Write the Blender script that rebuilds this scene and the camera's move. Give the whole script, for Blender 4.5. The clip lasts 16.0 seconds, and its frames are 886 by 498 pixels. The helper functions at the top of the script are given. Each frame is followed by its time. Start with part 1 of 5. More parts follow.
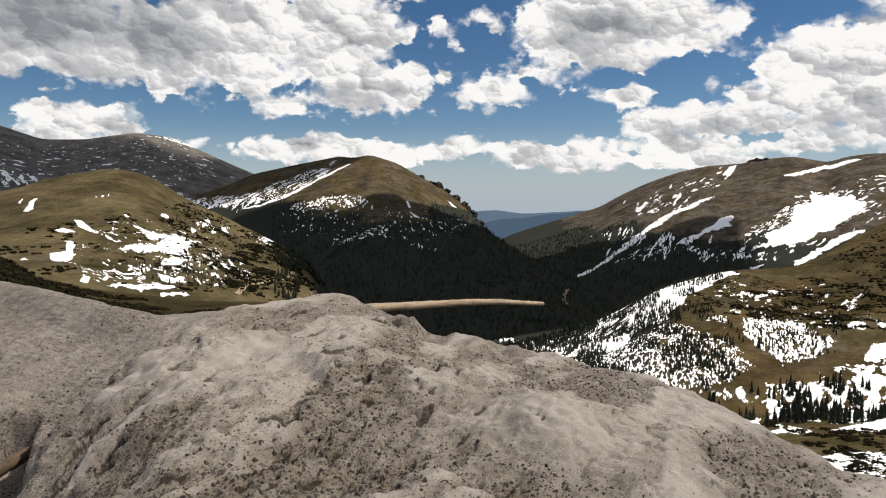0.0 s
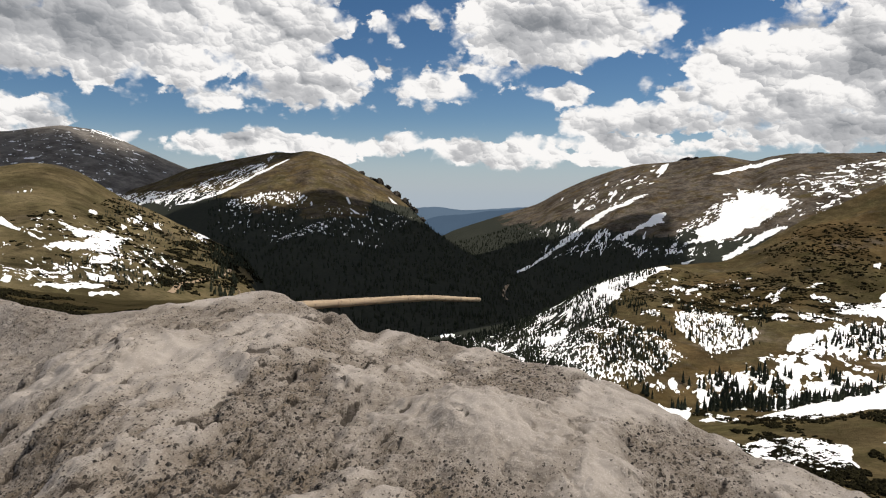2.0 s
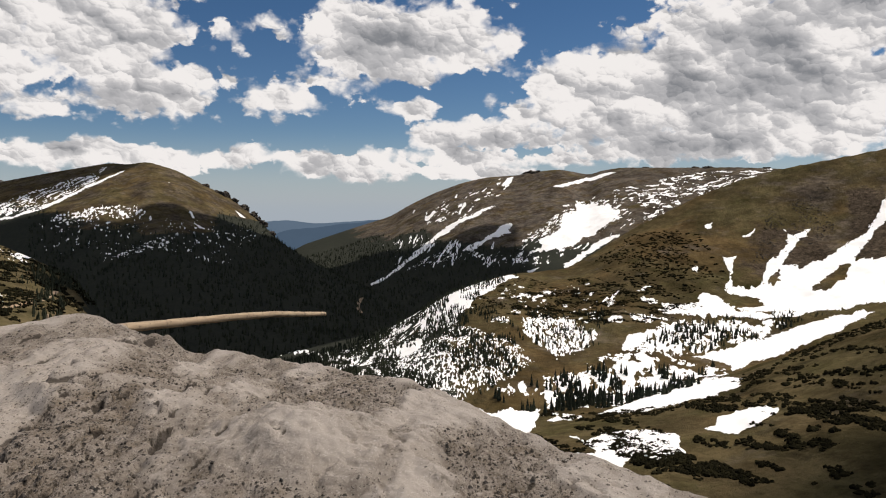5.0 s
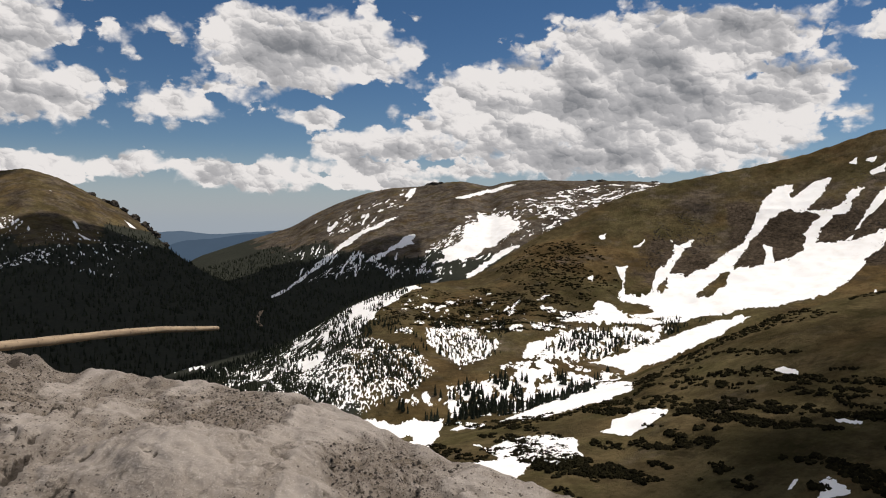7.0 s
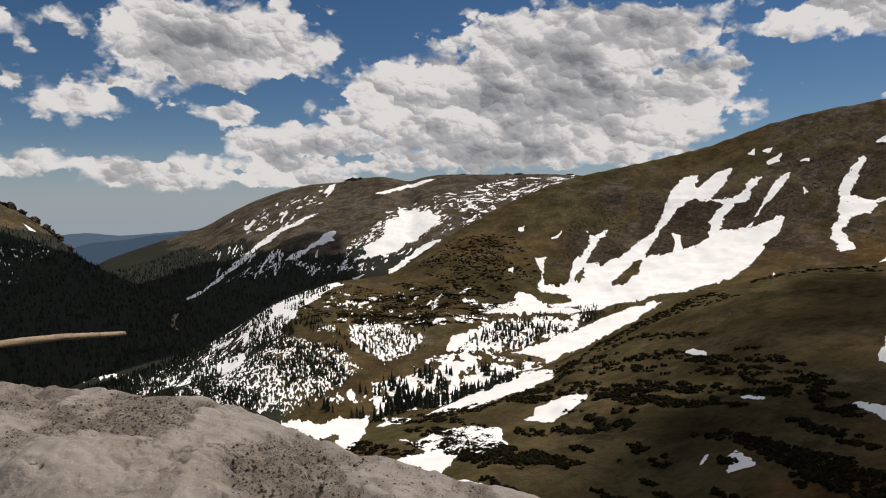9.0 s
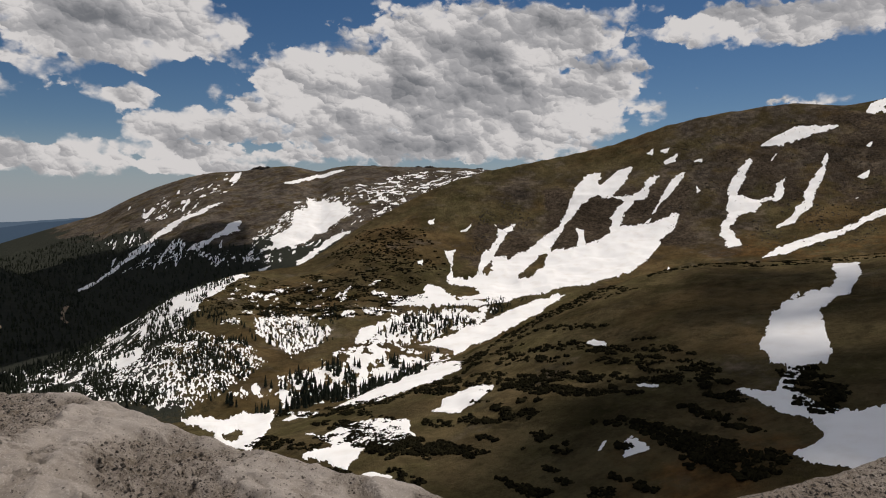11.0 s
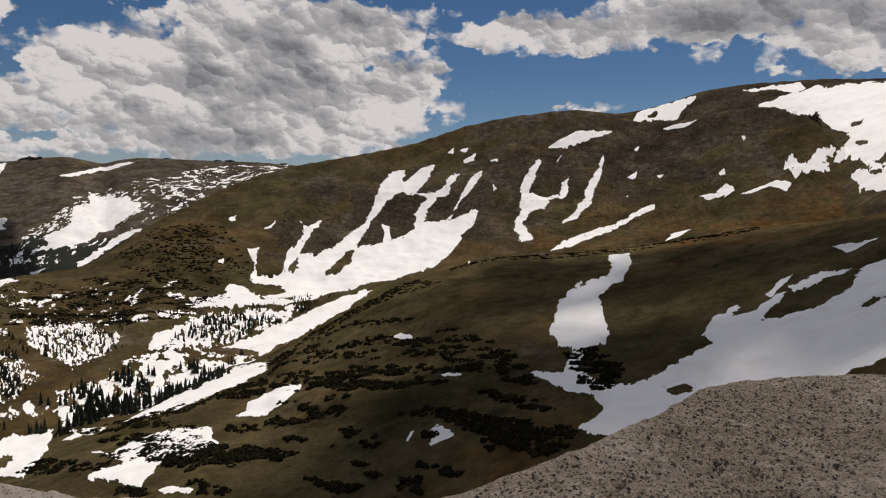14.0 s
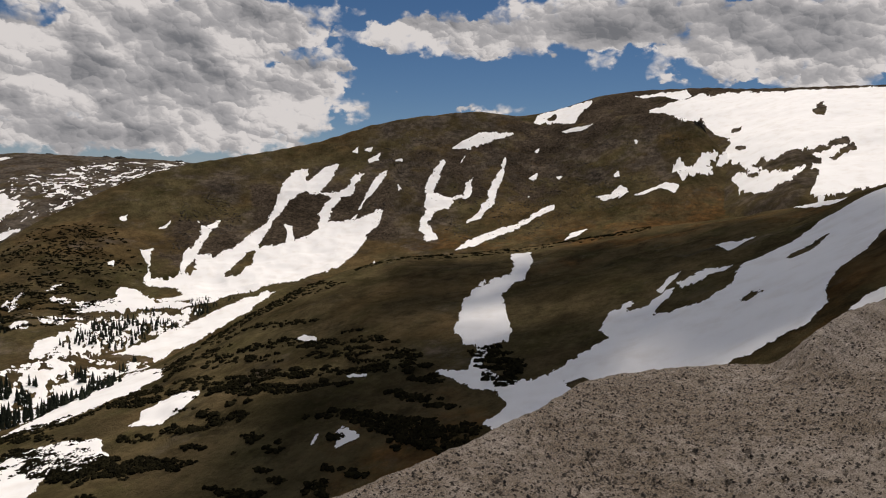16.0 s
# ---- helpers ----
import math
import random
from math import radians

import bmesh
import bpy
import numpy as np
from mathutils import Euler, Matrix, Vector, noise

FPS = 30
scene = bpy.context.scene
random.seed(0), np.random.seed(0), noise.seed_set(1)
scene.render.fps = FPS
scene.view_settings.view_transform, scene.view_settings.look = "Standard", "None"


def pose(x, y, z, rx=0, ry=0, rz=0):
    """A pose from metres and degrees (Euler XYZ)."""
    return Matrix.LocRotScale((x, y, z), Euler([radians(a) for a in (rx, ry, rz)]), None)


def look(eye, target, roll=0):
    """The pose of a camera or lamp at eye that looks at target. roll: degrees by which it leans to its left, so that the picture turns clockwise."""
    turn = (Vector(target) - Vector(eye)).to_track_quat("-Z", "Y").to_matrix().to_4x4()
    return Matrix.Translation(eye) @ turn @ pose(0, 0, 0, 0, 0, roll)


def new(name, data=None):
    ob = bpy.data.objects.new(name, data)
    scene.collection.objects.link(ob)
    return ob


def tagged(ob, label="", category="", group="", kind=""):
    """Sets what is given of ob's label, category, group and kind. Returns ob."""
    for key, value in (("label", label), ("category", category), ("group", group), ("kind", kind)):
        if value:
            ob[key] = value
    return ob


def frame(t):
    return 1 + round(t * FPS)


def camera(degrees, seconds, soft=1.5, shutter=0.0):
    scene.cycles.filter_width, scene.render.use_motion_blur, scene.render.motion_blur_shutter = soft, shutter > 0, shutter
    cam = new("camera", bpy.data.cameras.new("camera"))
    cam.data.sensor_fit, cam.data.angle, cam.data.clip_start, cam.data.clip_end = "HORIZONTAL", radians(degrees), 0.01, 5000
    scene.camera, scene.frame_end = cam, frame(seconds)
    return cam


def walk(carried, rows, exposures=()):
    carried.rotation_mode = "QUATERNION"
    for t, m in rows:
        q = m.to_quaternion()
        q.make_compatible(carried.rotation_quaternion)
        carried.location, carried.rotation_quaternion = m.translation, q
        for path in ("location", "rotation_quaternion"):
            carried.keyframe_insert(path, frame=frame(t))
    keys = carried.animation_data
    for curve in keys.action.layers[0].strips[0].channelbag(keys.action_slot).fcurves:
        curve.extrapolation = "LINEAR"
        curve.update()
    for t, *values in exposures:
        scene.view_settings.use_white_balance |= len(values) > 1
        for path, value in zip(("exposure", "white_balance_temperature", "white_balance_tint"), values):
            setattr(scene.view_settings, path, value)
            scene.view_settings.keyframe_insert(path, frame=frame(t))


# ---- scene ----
cam = camera(65.6, 16.0, soft=1.1)
EYE = 1.6
# t, x, y, z from the first eye, yaw, pitch, roll: a slow turn on the spot with the camera held 0.6 m out
ROWS = [
    (0.0, -0.003, -0.016, 0.002, 0.0, -4.8, 0.0),
    (0.5, 0.007, -0.018, 0.001, -1.03, -4.61, 0.17),
    (1.0, 0.024, 0.004, -0.002, -2.08, -5.08, -0.04),
    (1.5, 0.05, -0.007, 0.0, -4.24, -4.83, -0.19),
    (2.0, 0.056, -0.001, -0.001, -4.93, -5.08, -0.25),
    (2.5, 0.068, 0.019, -0.003, -5.9, -6.35, -0.84),
    (3.0, 0.081, -0.002, 0.002, -7.46, -4.31, 0.85),
    (3.5, 0.104, 0.003, 0.0, -9.19, -4.22, 0.36),
    (4.0, 0.134, -0.005, -0.002, -11.9, -4.72, 0.2),
    (4.5, 0.16, -0.029, 0.001, -14.25, -4.43, 0.42),
    (5.0, 0.18, -0.035, 0.001, -17.16, -4.01, 0.03),
    (5.2, 0.182, -0.038, 0.005, -18.29, -3.67, 0.06),
    (7.3, 0.254, -0.047, 0.0, -25.86, -3.24, -0.28),
    (7.5, 0.258, -0.052, 0.0, -26.21, -3.39, -0.26),
    (8.0, 0.265, -0.067, 0.002, -27.14, -3.5, 0.06),
    (8.2, 0.271, -0.078, 0.002, -28.21, -3.2, 0.23),
    (10.3, 0.344, -0.126, -0.005, -35.32, -4.18, 0.19),
    (10.5, 0.348, -0.129, -0.005, -35.66, -3.85, -0.48),
    (11.0, 0.38, -0.153, -0.007, -39.23, -4.21, -0.31),
    (11.5, 0.396, -0.167, -0.009, -40.98, -4.2, -0.26),
    (12.0, 0.418, -0.176, -0.007, -44.25, -4.3, -0.25),
    (12.5, 0.429, -0.207, 0.004, -47.32, -3.74, 0.04),
    (13.0, 0.453, -0.217, 0.001, -50.26, -3.99, -0.3),
    (13.5, 0.484, -0.23, -0.001, -53.43, -3.98, -0.58),
    (14.0, 0.497, -0.241, -0.002, -55.25, -4.37, -0.69),
    (14.5, 0.522, -0.265, -0.002, -57.91, -4.39, -0.85),
    (15.0, 0.518, -0.295, 0.007, -59.92, -3.97, -0.93),
    (15.5, 0.526, -0.314, 0.004, -61.48, -4.13, -1.09),
    (16.0, 0.535, -0.337, 0.006, -63.14, -4.27, -0.99),
]
EXPOSURES = [(0.0, -0.08, 6750, 10.0), (3.0, -0.12, 6750, 10.8), (5.0, -0.24, 6850, 12.5), (8.0, -0.44, 6850, 12.5), (11.0, -0.7, 6800, 13.0), (13.0, -0.71, 6850, 14.0), (16.0, -0.66, 6950, 14.5)]
walk(cam, [(t, pose(x, y, EYE + z, 90 + pitch, roll, yaw)) for t, x, y, z, yaw, pitch, roll in ROWS], EXPOSURES)

# ---- light: a high sun over the right-hand hillside, and a sky of broken cumulus ----
SUN_BEARING, SUN_HEIGHT = 78.0, 58.0
sun = new("sun", bpy.data.lights.new("sun", "SUN"))
sun.data.energy, sun.data.angle, sun.data.color = 5.0, radians(0.55), (1.0, 0.95, 0.87)
sun.matrix_world = look((0, 0, 60), (-math.sin(radians(SUN_BEARING)) * 40, -math.cos(radians(SUN_BEARING)) * 40, 60 - 40 * math.tan(radians(SUN_HEIGHT))))


class Nodes:
    """Short hand for node trees: each call adds a node, links what is given and returns its first output."""

    def __init__(self, tree):
        self.tree = tree
        tree.nodes.clear()

    def node(self, kind, inputs=None, **settings):
        n = self.tree.nodes.new(kind)
        for key, value in settings.items():
            if key == "operation":
                n.operation = value
            elif key == "blend":
                n.data_type, n.blend_type, n.clamp_factor = "RGBA", value, True
            elif key == "attribute":
                n.attribute_name = value
            elif key == "gradient":
                n.gradient_type = value
            elif key == "normalize":
                n.normalize = value
            elif key == "mapping":
                n.vector_type = value
            elif key == "feature":
                n.feature = value
        for key, value in (inputs or {}).items():
            if isinstance(value, bpy.types.NodeSocket):
                self.tree.links.new(value, n.inputs[key])
            else:
                n.inputs[key].default_value = value
        return n

    def math(self, operation, a, b=0.0, c=0.0):
        return self.node("ShaderNodeMath", {0: a, 1: b, 2: c}, operation=operation).outputs[0]

    def noise(self, vector, scale, detail=4.0, rough=0.55, distort=0.0):
        return self.node("ShaderNodeTexNoise", {"Vector": vector, "Scale": scale, "Detail": detail, "Roughness": rough, "Distortion": distort}).outputs["Fac"]

    def ramp(self, value, lo, hi, to_lo=0.0, to_hi=1.0):
        n = self.node("ShaderNodeMapRange", {"Value": value, "From Min": lo, "From Max": hi, "To Min": to_lo, "To Max": to_hi})
        n.interpolation_type = "SMOOTHSTEP"
        return n.outputs[0]

    def mix(self, factor, a, b, blend="MIX"):
        n = self.node("ShaderNodeMix", {0: factor}, blend=blend)
        for socket, value in ((n.inputs[6], a), (n.inputs[7], b)):
            if isinstance(value, bpy.types.NodeSocket):
                self.tree.links.new(value, socket)
            else:
                socket.default_value = (*value, 1.0) if len(value) == 3 else value
        return n.outputs[2]

    def vector(self, operation, a, b=None, scale=None):
        n = self.node("ShaderNodeVectorMath", {0: a}, operation=operation)
        if b is not None:
            if isinstance(b, bpy.types.NodeSocket):
                self.tree.links.new(b, n.inputs[1])
            else:
                n.inputs[1].default_value = b
        if scale is not None:
            n.inputs["Scale"].default_value = scale
        return n.outputs[0]


# cumulus banks: bearing, height, half width, half height in degrees, weight
CLOUD_BANKS = [
    (-31.0, 12.0, 14.2, 6.0, 1.1),
    (-20.1, 11.0, 12.6, 6.0, 1.1),
    (-8.9, 12.4, 9.3, 6.6, 1.1),
    (-6.2, 8.6, 9.3, 3.8, 1.0),
    (4.4, 8.2, 6.0, 2.7, 0.8),
    (-28.0, 4.9, 6.5, 2.4, 0.95),
    (-19.6, 3.6, 2.2, 0.8, 0.6),
    (-13.0, 6.9, 4.1, 1.6, 0.8),
    (0.3, 12.8, 3.8, 2.2, 0.6),
    (-10.8, 3.5, 7.1, 1.8, 0.8),
    (-1.1, 3.3, 6.6, 1.5, 0.8),
    (7.3, 2.9, 8.2, 1.9, 0.8),
    (17.9, 2.6, 7.7, 1.3, 0.7),
    (12.1, 12.7, 10.4, 4.9, 1.1),
    (17.6, 13.2, 9.3, 4.4, 1.0),
    (8.5, 9.4, 4.9, 3.3, 0.8),
    (14.8, 7.4, 4.4, 1.5, 0.7),
    (18.7, 5.4, 7.7, 2.2, 0.9),
    (32.8, 8.2, 14.8, 6.0, 1.2),
]
CLOUD_BANKS += [
    (41.8, 9.4, 14.2, 6.6, 1.2),
    (38.0, 4.6, 15.3, 2.5, 1.0),
    (21.2, 5.4, 9.3, 2.2, 0.9),
    (42.2, 12.3, 14.2, 4.9, 1.1),
    (39.9, 6.1, 17.5, 3.8, 1.1),
    (50.5, 8.3, 8.2, 4.4, 1.0),
    (28.9, 6.8, 9.9, 3.8, 1.0),
    (47.2, 13.5, 11.0, 3.3, 0.9),
    (63.6, 13.3, 12.6, 2.7, 0.9),
    (63.1, 13.0, 8.2, 2.2, 0.8),
    (76.2, 13.4, 14.2, 3.3, 1.0),
    (89.3, 12.2, 14.2, 4.9, 1.1),
    (77.2, 14.2, 16.4, 3.3, 0.9),
    (95.3, 10.6, 11.0, 3.8, 0.9),
    (67.0, 7.2, 4.9, 0.8, 0.6),
    (37.7, 9.9, 14.2, 6.6, 0.9),
    (50.9, 12.6, 3.3, 2.2, 0.7),
    (-14.4, 3.5, 4.4, 1.6, 0.85),
]
CLOUD_BANKS += [
    (-7.6, 3.3, 5.7, 1.6, 0.85),
    (-3.9, 3.1, 5.0, 1.4, 0.85),
    (3.1, 3.6, 5.7, 1.8, 0.85),
    (10.4, 3.2, 6.3, 1.9, 0.85),
    (14.5, 2.7, 5.7, 1.4, 0.85),
    (21.6, 2.4, 5.7, 1.1, 0.85),
    (4.0, 13.2, 3.3, 2.2, 0.5),
    (-15.8, 13.8, 8.2, 3.8, 1.0),
    (-21.5, 9.4, 9.0, 3.0, 0.9),
    (46.7, 6.3, 11.0, 4.9, 1.0),
    (27.2, 3.2, 4.9, 1.0, 0.7),
    (18.9, 3.4, 11.0, 1.4, 0.8),
    (10.8, 3.4, 8.2, 1.6, 0.8),
]
world = bpy.data.worlds.new("sky")
scene.world = world
world.use_nodes = True
w = Nodes(world.node_tree)
sky = w.node("ShaderNodeTexSky")
sky.sky_type, sky.sun_disc = "NISHITA", False
sky.sun_elevation, sky.sun_rotation = radians(SUN_HEIGHT), radians(SUN_BEARING)
sky.altitude, sky.air_density, sky.dust_density, sky.ozone_density = 3000, 1.0, 0.6, 1.5
way = w.node("ShaderNodeTexCoord").outputs["Generated"]
axes = w.node("ShaderNodeSeparateXYZ", {0: way})
bearing = w.math("MULTIPLY", w.math("ARCTAN2", axes.outputs[0], axes.outputs[1]), 57.29578)
height = w.math("MULTIPLY", w.math("ARCSINE", axes.outputs[2]), 57.29578)
# clouds shrink towards the horizon, so their grain is taken on the flat layer in which they drift
flat = w.node("ShaderNodeCombineXYZ", {0: bearing, 1: w.math("MULTIPLY", height, 1.35), 2: 0.0}).outputs[0]
big = w.noise(flat, 0.16, 3.0, 0.5)


def swirl(at, scale, detail, rough, reach):
    """A field of small shifts across the sky."""
    one = w.noise(at, scale, detail, rough)
    two = w.noise(w.vector("ADD", at, (37.0, 19.0, 5.0)), scale, detail, rough)
    return w.node("ShaderNodeCombineXYZ", {0: w.math("MULTIPLY_ADD", one, reach, -0.5 * reach), 1: w.math("MULTIPLY_ADD", two, reach, -0.5 * reach), 2: 0.0}).outputs[0]


# cauliflower heads of four sizes, bent by turbulence
def billows(at, fine):
    bent = w.vector("ADD", at, swirl(at, 0.8, fine, 0.58, 1.5))
    total = w.math("MULTIPLY", w.math("SUBTRACT", w.noise(at, 0.30, 2.0 + fine, 0.56, 0.2), 0.5), 0.8)
    for size, weight in ((0.30, 0.40), (0.72, 0.30), (1.7, 0.14), (3.6, 0.05 if fine > 2 else 0.0)):
        if weight:
            heads = w.node("ShaderNodeTexVoronoi", {"Vector": bent, "Scale": size, "Smoothness": 0.5}, feature="SMOOTH_F1").outputs["Distance"]
            total = w.math("ADD", total, w.math("MULTIPLY", w.math("SUBTRACT", 0.42, heads), weight))
    return total


here = billows(flat, 6.0)
rise_form = w.math("SUBTRACT", w.noise(w.vector("ADD", flat, (0.7, 1.4, 0.0)), 0.22, 2.0, 0.45), w.noise(flat, 0.22, 2.0, 0.45))
# every head is bright on its crown towards the sun and grey at its foot
curled = w.vector("ADD", flat, swirl(flat, 0.7, 4.0, 0.55, 1.6))
heads = None
for size, weight in ((0.24, 0.42), (0.55, 0.36), (1.25, 0.24), (2.8, 0.10)):
    cell = w.node("ShaderNodeTexVoronoi", {"Vector": curled, "Scale": size, "Smoothness": 0.22}, feature="SMOOTH_F1").outputs["Position"]
    off = w.node("ShaderNodeVectorMath", {0: w.vector("SUBTRACT", cell, curled), 1: (0.45 * size * weight, 0.85 * size * weight, 0.0)}, operation="DOT_PRODUCT").outputs["Value"]
    heads = off if heads is None else w.math("ADD", heads, off)
place = w.node("ShaderNodeCombineXYZ", {0: bearing, 1: height, 2: 0.0}).outputs[0]
wobbled = w.vector("ADD", place, w.vector("MULTIPLY", swirl(flat, 0.35, 4.0, 0.5, 3.2), (1.0, 0.6, 0.0)))
banks = None
for b0, h0, bw, hw, weight in CLOUD_BANKS:
    at = w.node("ShaderNodeMapping", {"Vector": wobbled, "Location": (b0, h0, 0), "Scale": (bw, hw, 1)}, mapping="TEXTURE").outputs[0]
    blob = w.math("MULTIPLY", w.node("ShaderNodeTexGradient", {"Vector": at}, gradient="SPHERICAL").outputs["Fac"], weight)
    banks = blob if banks is None else w.math("MAXIMUM", banks, blob)
# their thick grey bellies
CLOUD_BELLIES = [
    (-27.4, 12.3, 17.0, 4.2, 1.0),
    (-29.3, 9.5, 13.2, 4.3, 0.7),
    (-7.1, 7.6, 7.1, 2.1, 0.7),
    (12.3, 11.7, 7.1, 3.8, 0.6),
    (-5.8, 11.9, 2.8, 3.8, 0.45),
    (41.4, 12.2, 6.1, 2.6, 0.8),
    (42.6, 7.8, 7.1, 3.5, 0.7),
    (36.7, 4.6, 13.2, 2.1, 0.6),
    (43.6, 13.3, 14.2, 2.8, 0.55),
    (38.9, 6.0, 11.3, 2.1, 0.6),
    (51.1, 9.1, 4.7, 3.3, 0.5),
    (35.3, 9.2, 3.8, 3.3, 0.5),
    (31.6, 4.9, 10.4, 1.9, 0.6),
    (43.1, 13.2, 10.8, 2.6, 0.6),
    (37.6, 4.4, 13.2, 2.1, 0.5),
    (79.1, 13.6, 18.9, 3.5, 0.9),
    (91.1, 12.8, 11.8, 4.2, 0.7),
    (25.7, 5.1, 9.4, 1.4, 0.5),
]
shade = None
for b0, h0, bw, hw, weight in CLOUD_BELLIES:
    at = w.node("ShaderNodeMapping", {"Vector": wobbled, "Location": (b0, h0, 0), "Scale": (bw, hw, 1)}, mapping="TEXTURE").outputs[0]
    blob = w.math("MULTIPLY", w.ramp(w.node("ShaderNodeTexGradient", {"Vector": at}, gradient="SPHERICAL").outputs["Fac"], 0.0, 0.75), weight)
    shade = blob if shade is None else w.math("MAXIMUM", shade, blob)
elsewhere = w.math("MULTIPLY", w.ramp(height, 16, 22), w.ramp(big, 0.38, 0.6, 0.0, 0.7))
banks = w.math("MAXIMUM", banks, elsewhere)
density = w.math("ADD", banks, here)
# some edges are crisp, others fray into thin veils
fray = w.ramp(w.noise(flat, 0.45, 3.0, 0.5), 0.4, 0.66, 0.05, 0.24)
edge = w.node("ShaderNodeMapRange", {"Value": density, "From Min": w.math("SUBTRACT", 0.26, w.math("MULTIPLY", fray, 0.45)), "From Max": w.math("ADD", 0.28, fray)})
edge.interpolation_type = "SMOOTHSTEP"
cover = w.math("MULTIPLY", edge.outputs[0], w.ramp(height, 0.2, 1.2))
# each head is lit from the sun's side and shaded by what stands between it and the sun
grey = w.math("ADD", w.math("MULTIPLY", rise_form, 1.1), w.math("MULTIPLY", heads, w.math("MULTIPLY_ADD", shade, -0.32, 0.95)))
grey = w.math("ADD", grey, w.math("MULTIPLY", w.ramp(density, 0.3, 1.1), 0.2))
grey = w.math("ADD", grey, w.math("MULTIPLY", w.math("SUBTRACT", w.noise(flat, 0.14, 3.0, 0.5), 0.5), 0.5))
grey = w.math("ADD", grey, w.math("MULTIPLY", shade, 0.55))
lit = w.mix(w.ramp(grey, -0.05, 0.4), (1.22, 1.225, 1.24), (0.68, 0.70, 0.74))
cloud = w.mix(w.ramp(grey, 0.3, 0.95), lit, (0.30, 0.325, 0.365))
vivid = w.node("ShaderNodeHueSaturation", {"Color": w.vector("SCALE", sky.outputs[0], scale=0.088), "Saturation": 1.25, "Value": 1.02}).outputs[0]
haze = w.mix(w.ramp(height, -1.5, 6.0, 0.9, 0.0), vivid, (0.51, 0.61, 0.73))
both = w.mix(cover, haze, cloud)
w.node("ShaderNodeOutputWorld", {"Surface": w.node("ShaderNodeBackground", {"Color": both, "Strength": 0.82}).outputs[0]})


# ---- cumulus overhead, whose shade lies on the near spur ----
def cloud_over(footprint, height, seed, thin=0.0):
    """A cloud made of billows, so high towards the sun that its shade falls on the footprint (bearing, distance, radius)."""
    r = random.Random(seed)
    bm = bmesh.new()
    drift = height / math.tan(radians(SUN_HEIGHT))
    for b, far, size in footprint:
        x = far * math.sin(radians(b)) + drift * math.sin(radians(SUN_BEARING))
        y = far * math.cos(radians(b)) + drift * math.cos(radians(SUN_BEARING))
        for _ in range(4):
            part = size * r.uniform(0.55, 0.85)
            m = Matrix.Translation((x + r.uniform(-0.4, 0.4) * size, y + r.uniform(-0.4, 0.4) * size, height + r.uniform(0, 0.25) * size)) @ Matrix.Diagonal((part, part, part * 0.4, 1))
            made = bmesh.ops.create_icosphere(bm, subdivisions=3, radius=1, matrix=m)
            for v in made["verts"]:
                v.co += Vector((x - v.co.x, y - v.co.y, 0)).normalized() * 0.16 * size * noise.fractal(v.co / (0.5 * size), 1.0, 2.0, 4)
    me = bpy.data.meshes.new("cumulus_cloud")
    bm.to_mesh(me)
    bm.free()
    me.polygons.foreach_set("use_smooth", np.ones(len(me.polygons), bool))
    m = bpy.data.materials.new("cloud_white")
    m.use_nodes = True
    n = Nodes(m.node_tree)
    tone = n.mix(n.noise(n.node("ShaderNodeNewGeometry").outputs["Position"], 0.01, 5), (0.85, 0.85, 0.86), (0.75, 0.75, 0.77))
    veil = n.node("ShaderNodeMixShader", {0: thin, 1: n.node("ShaderNodeBsdfDiffuse", {"Color": tone}).outputs[0], 2: n.node("ShaderNodeBsdfTransparent").outputs[0]})
    n.node("ShaderNodeOutputMaterial", {"Surface": veil.outputs[0]})
    me.materials.append(m)
    tagged(new("cumulus_cloud", me), "white cumulus cloud drifting over the valley", "cloud", kind="structure")


cloud_over([(63.5, 420, 125), (74, 400, 150), (90, 400, 150), (69, 640, 130), (80, 660, 140), (92, 560, 130), (104, 430, 130), (60, 590, 105), (63, 720, 90), (56, 370, 80), (84, 240, 60), (70, 230, 55), (98, 260, 60)], 2300, 1, 0.83)
cloud_over([(-42, 3900, 600), (-37, 3900, 600), (-32, 3900, 560), (-27.5, 3750, 480), (-23.5, 3550, 420), (-20, 3500, 360), (-17, 3600, 380), (-15, 3250, 300), (-12, 3050, 230), (-10.5, 3100, 180), (-24, 3150, 350), (-30, 3300, 400), (-17, 3950, 300), (-14, 3900, 260)], 2600, 2, 0.6)
cloud_over([(-5, 1900, 300), (1, 1950, 300), (6, 1850, 340), (11, 1950, 280), (15.5, 2000, 230), (-1, 2350, 250), (5, 2350, 250), (9, 2350, 220), (9, 1400, 260), (2, 1450, 240), (-7, 1500, 200), (13, 1650, 180), (-6, 880, 110), (-4, 760, 90), (7, 1050, 130), (15, 2250, 270), (19, 2300, 250), (23, 2300, 220), (13, 2500, 200), (9, 2700, 200), (-12, 2250, 260), (-9, 2050, 250), (-14, 2500, 220), (13, 2800, 220), (17, 2620, 220), (21, 2600, 170)], 2500, 3, 0.12)
# ---- materials ----
def material(name):
    m = bpy.data.materials.new(name)
    m.use_nodes = True
    return m, Nodes(m.node_tree)


def finish(n, colour, rough=0.9, bump=None, strength=0.5, depth=0.02, **extra):
    inputs = {"Base Color": colour if isinstance(colour, bpy.types.NodeSocket) else (*colour, 1.0), "Roughness": rough}
    inputs.update(extra)
    if bump is not None:
        inputs["Normal"] = n.node("ShaderNodeBump", {"Height": bump, "Strength": strength, "Distance": depth}).outputs[0]
    n.node("ShaderNodeOutputMaterial", {"Surface": n.node("ShaderNodeBsdfPrincipled", inputs).outputs[0]})


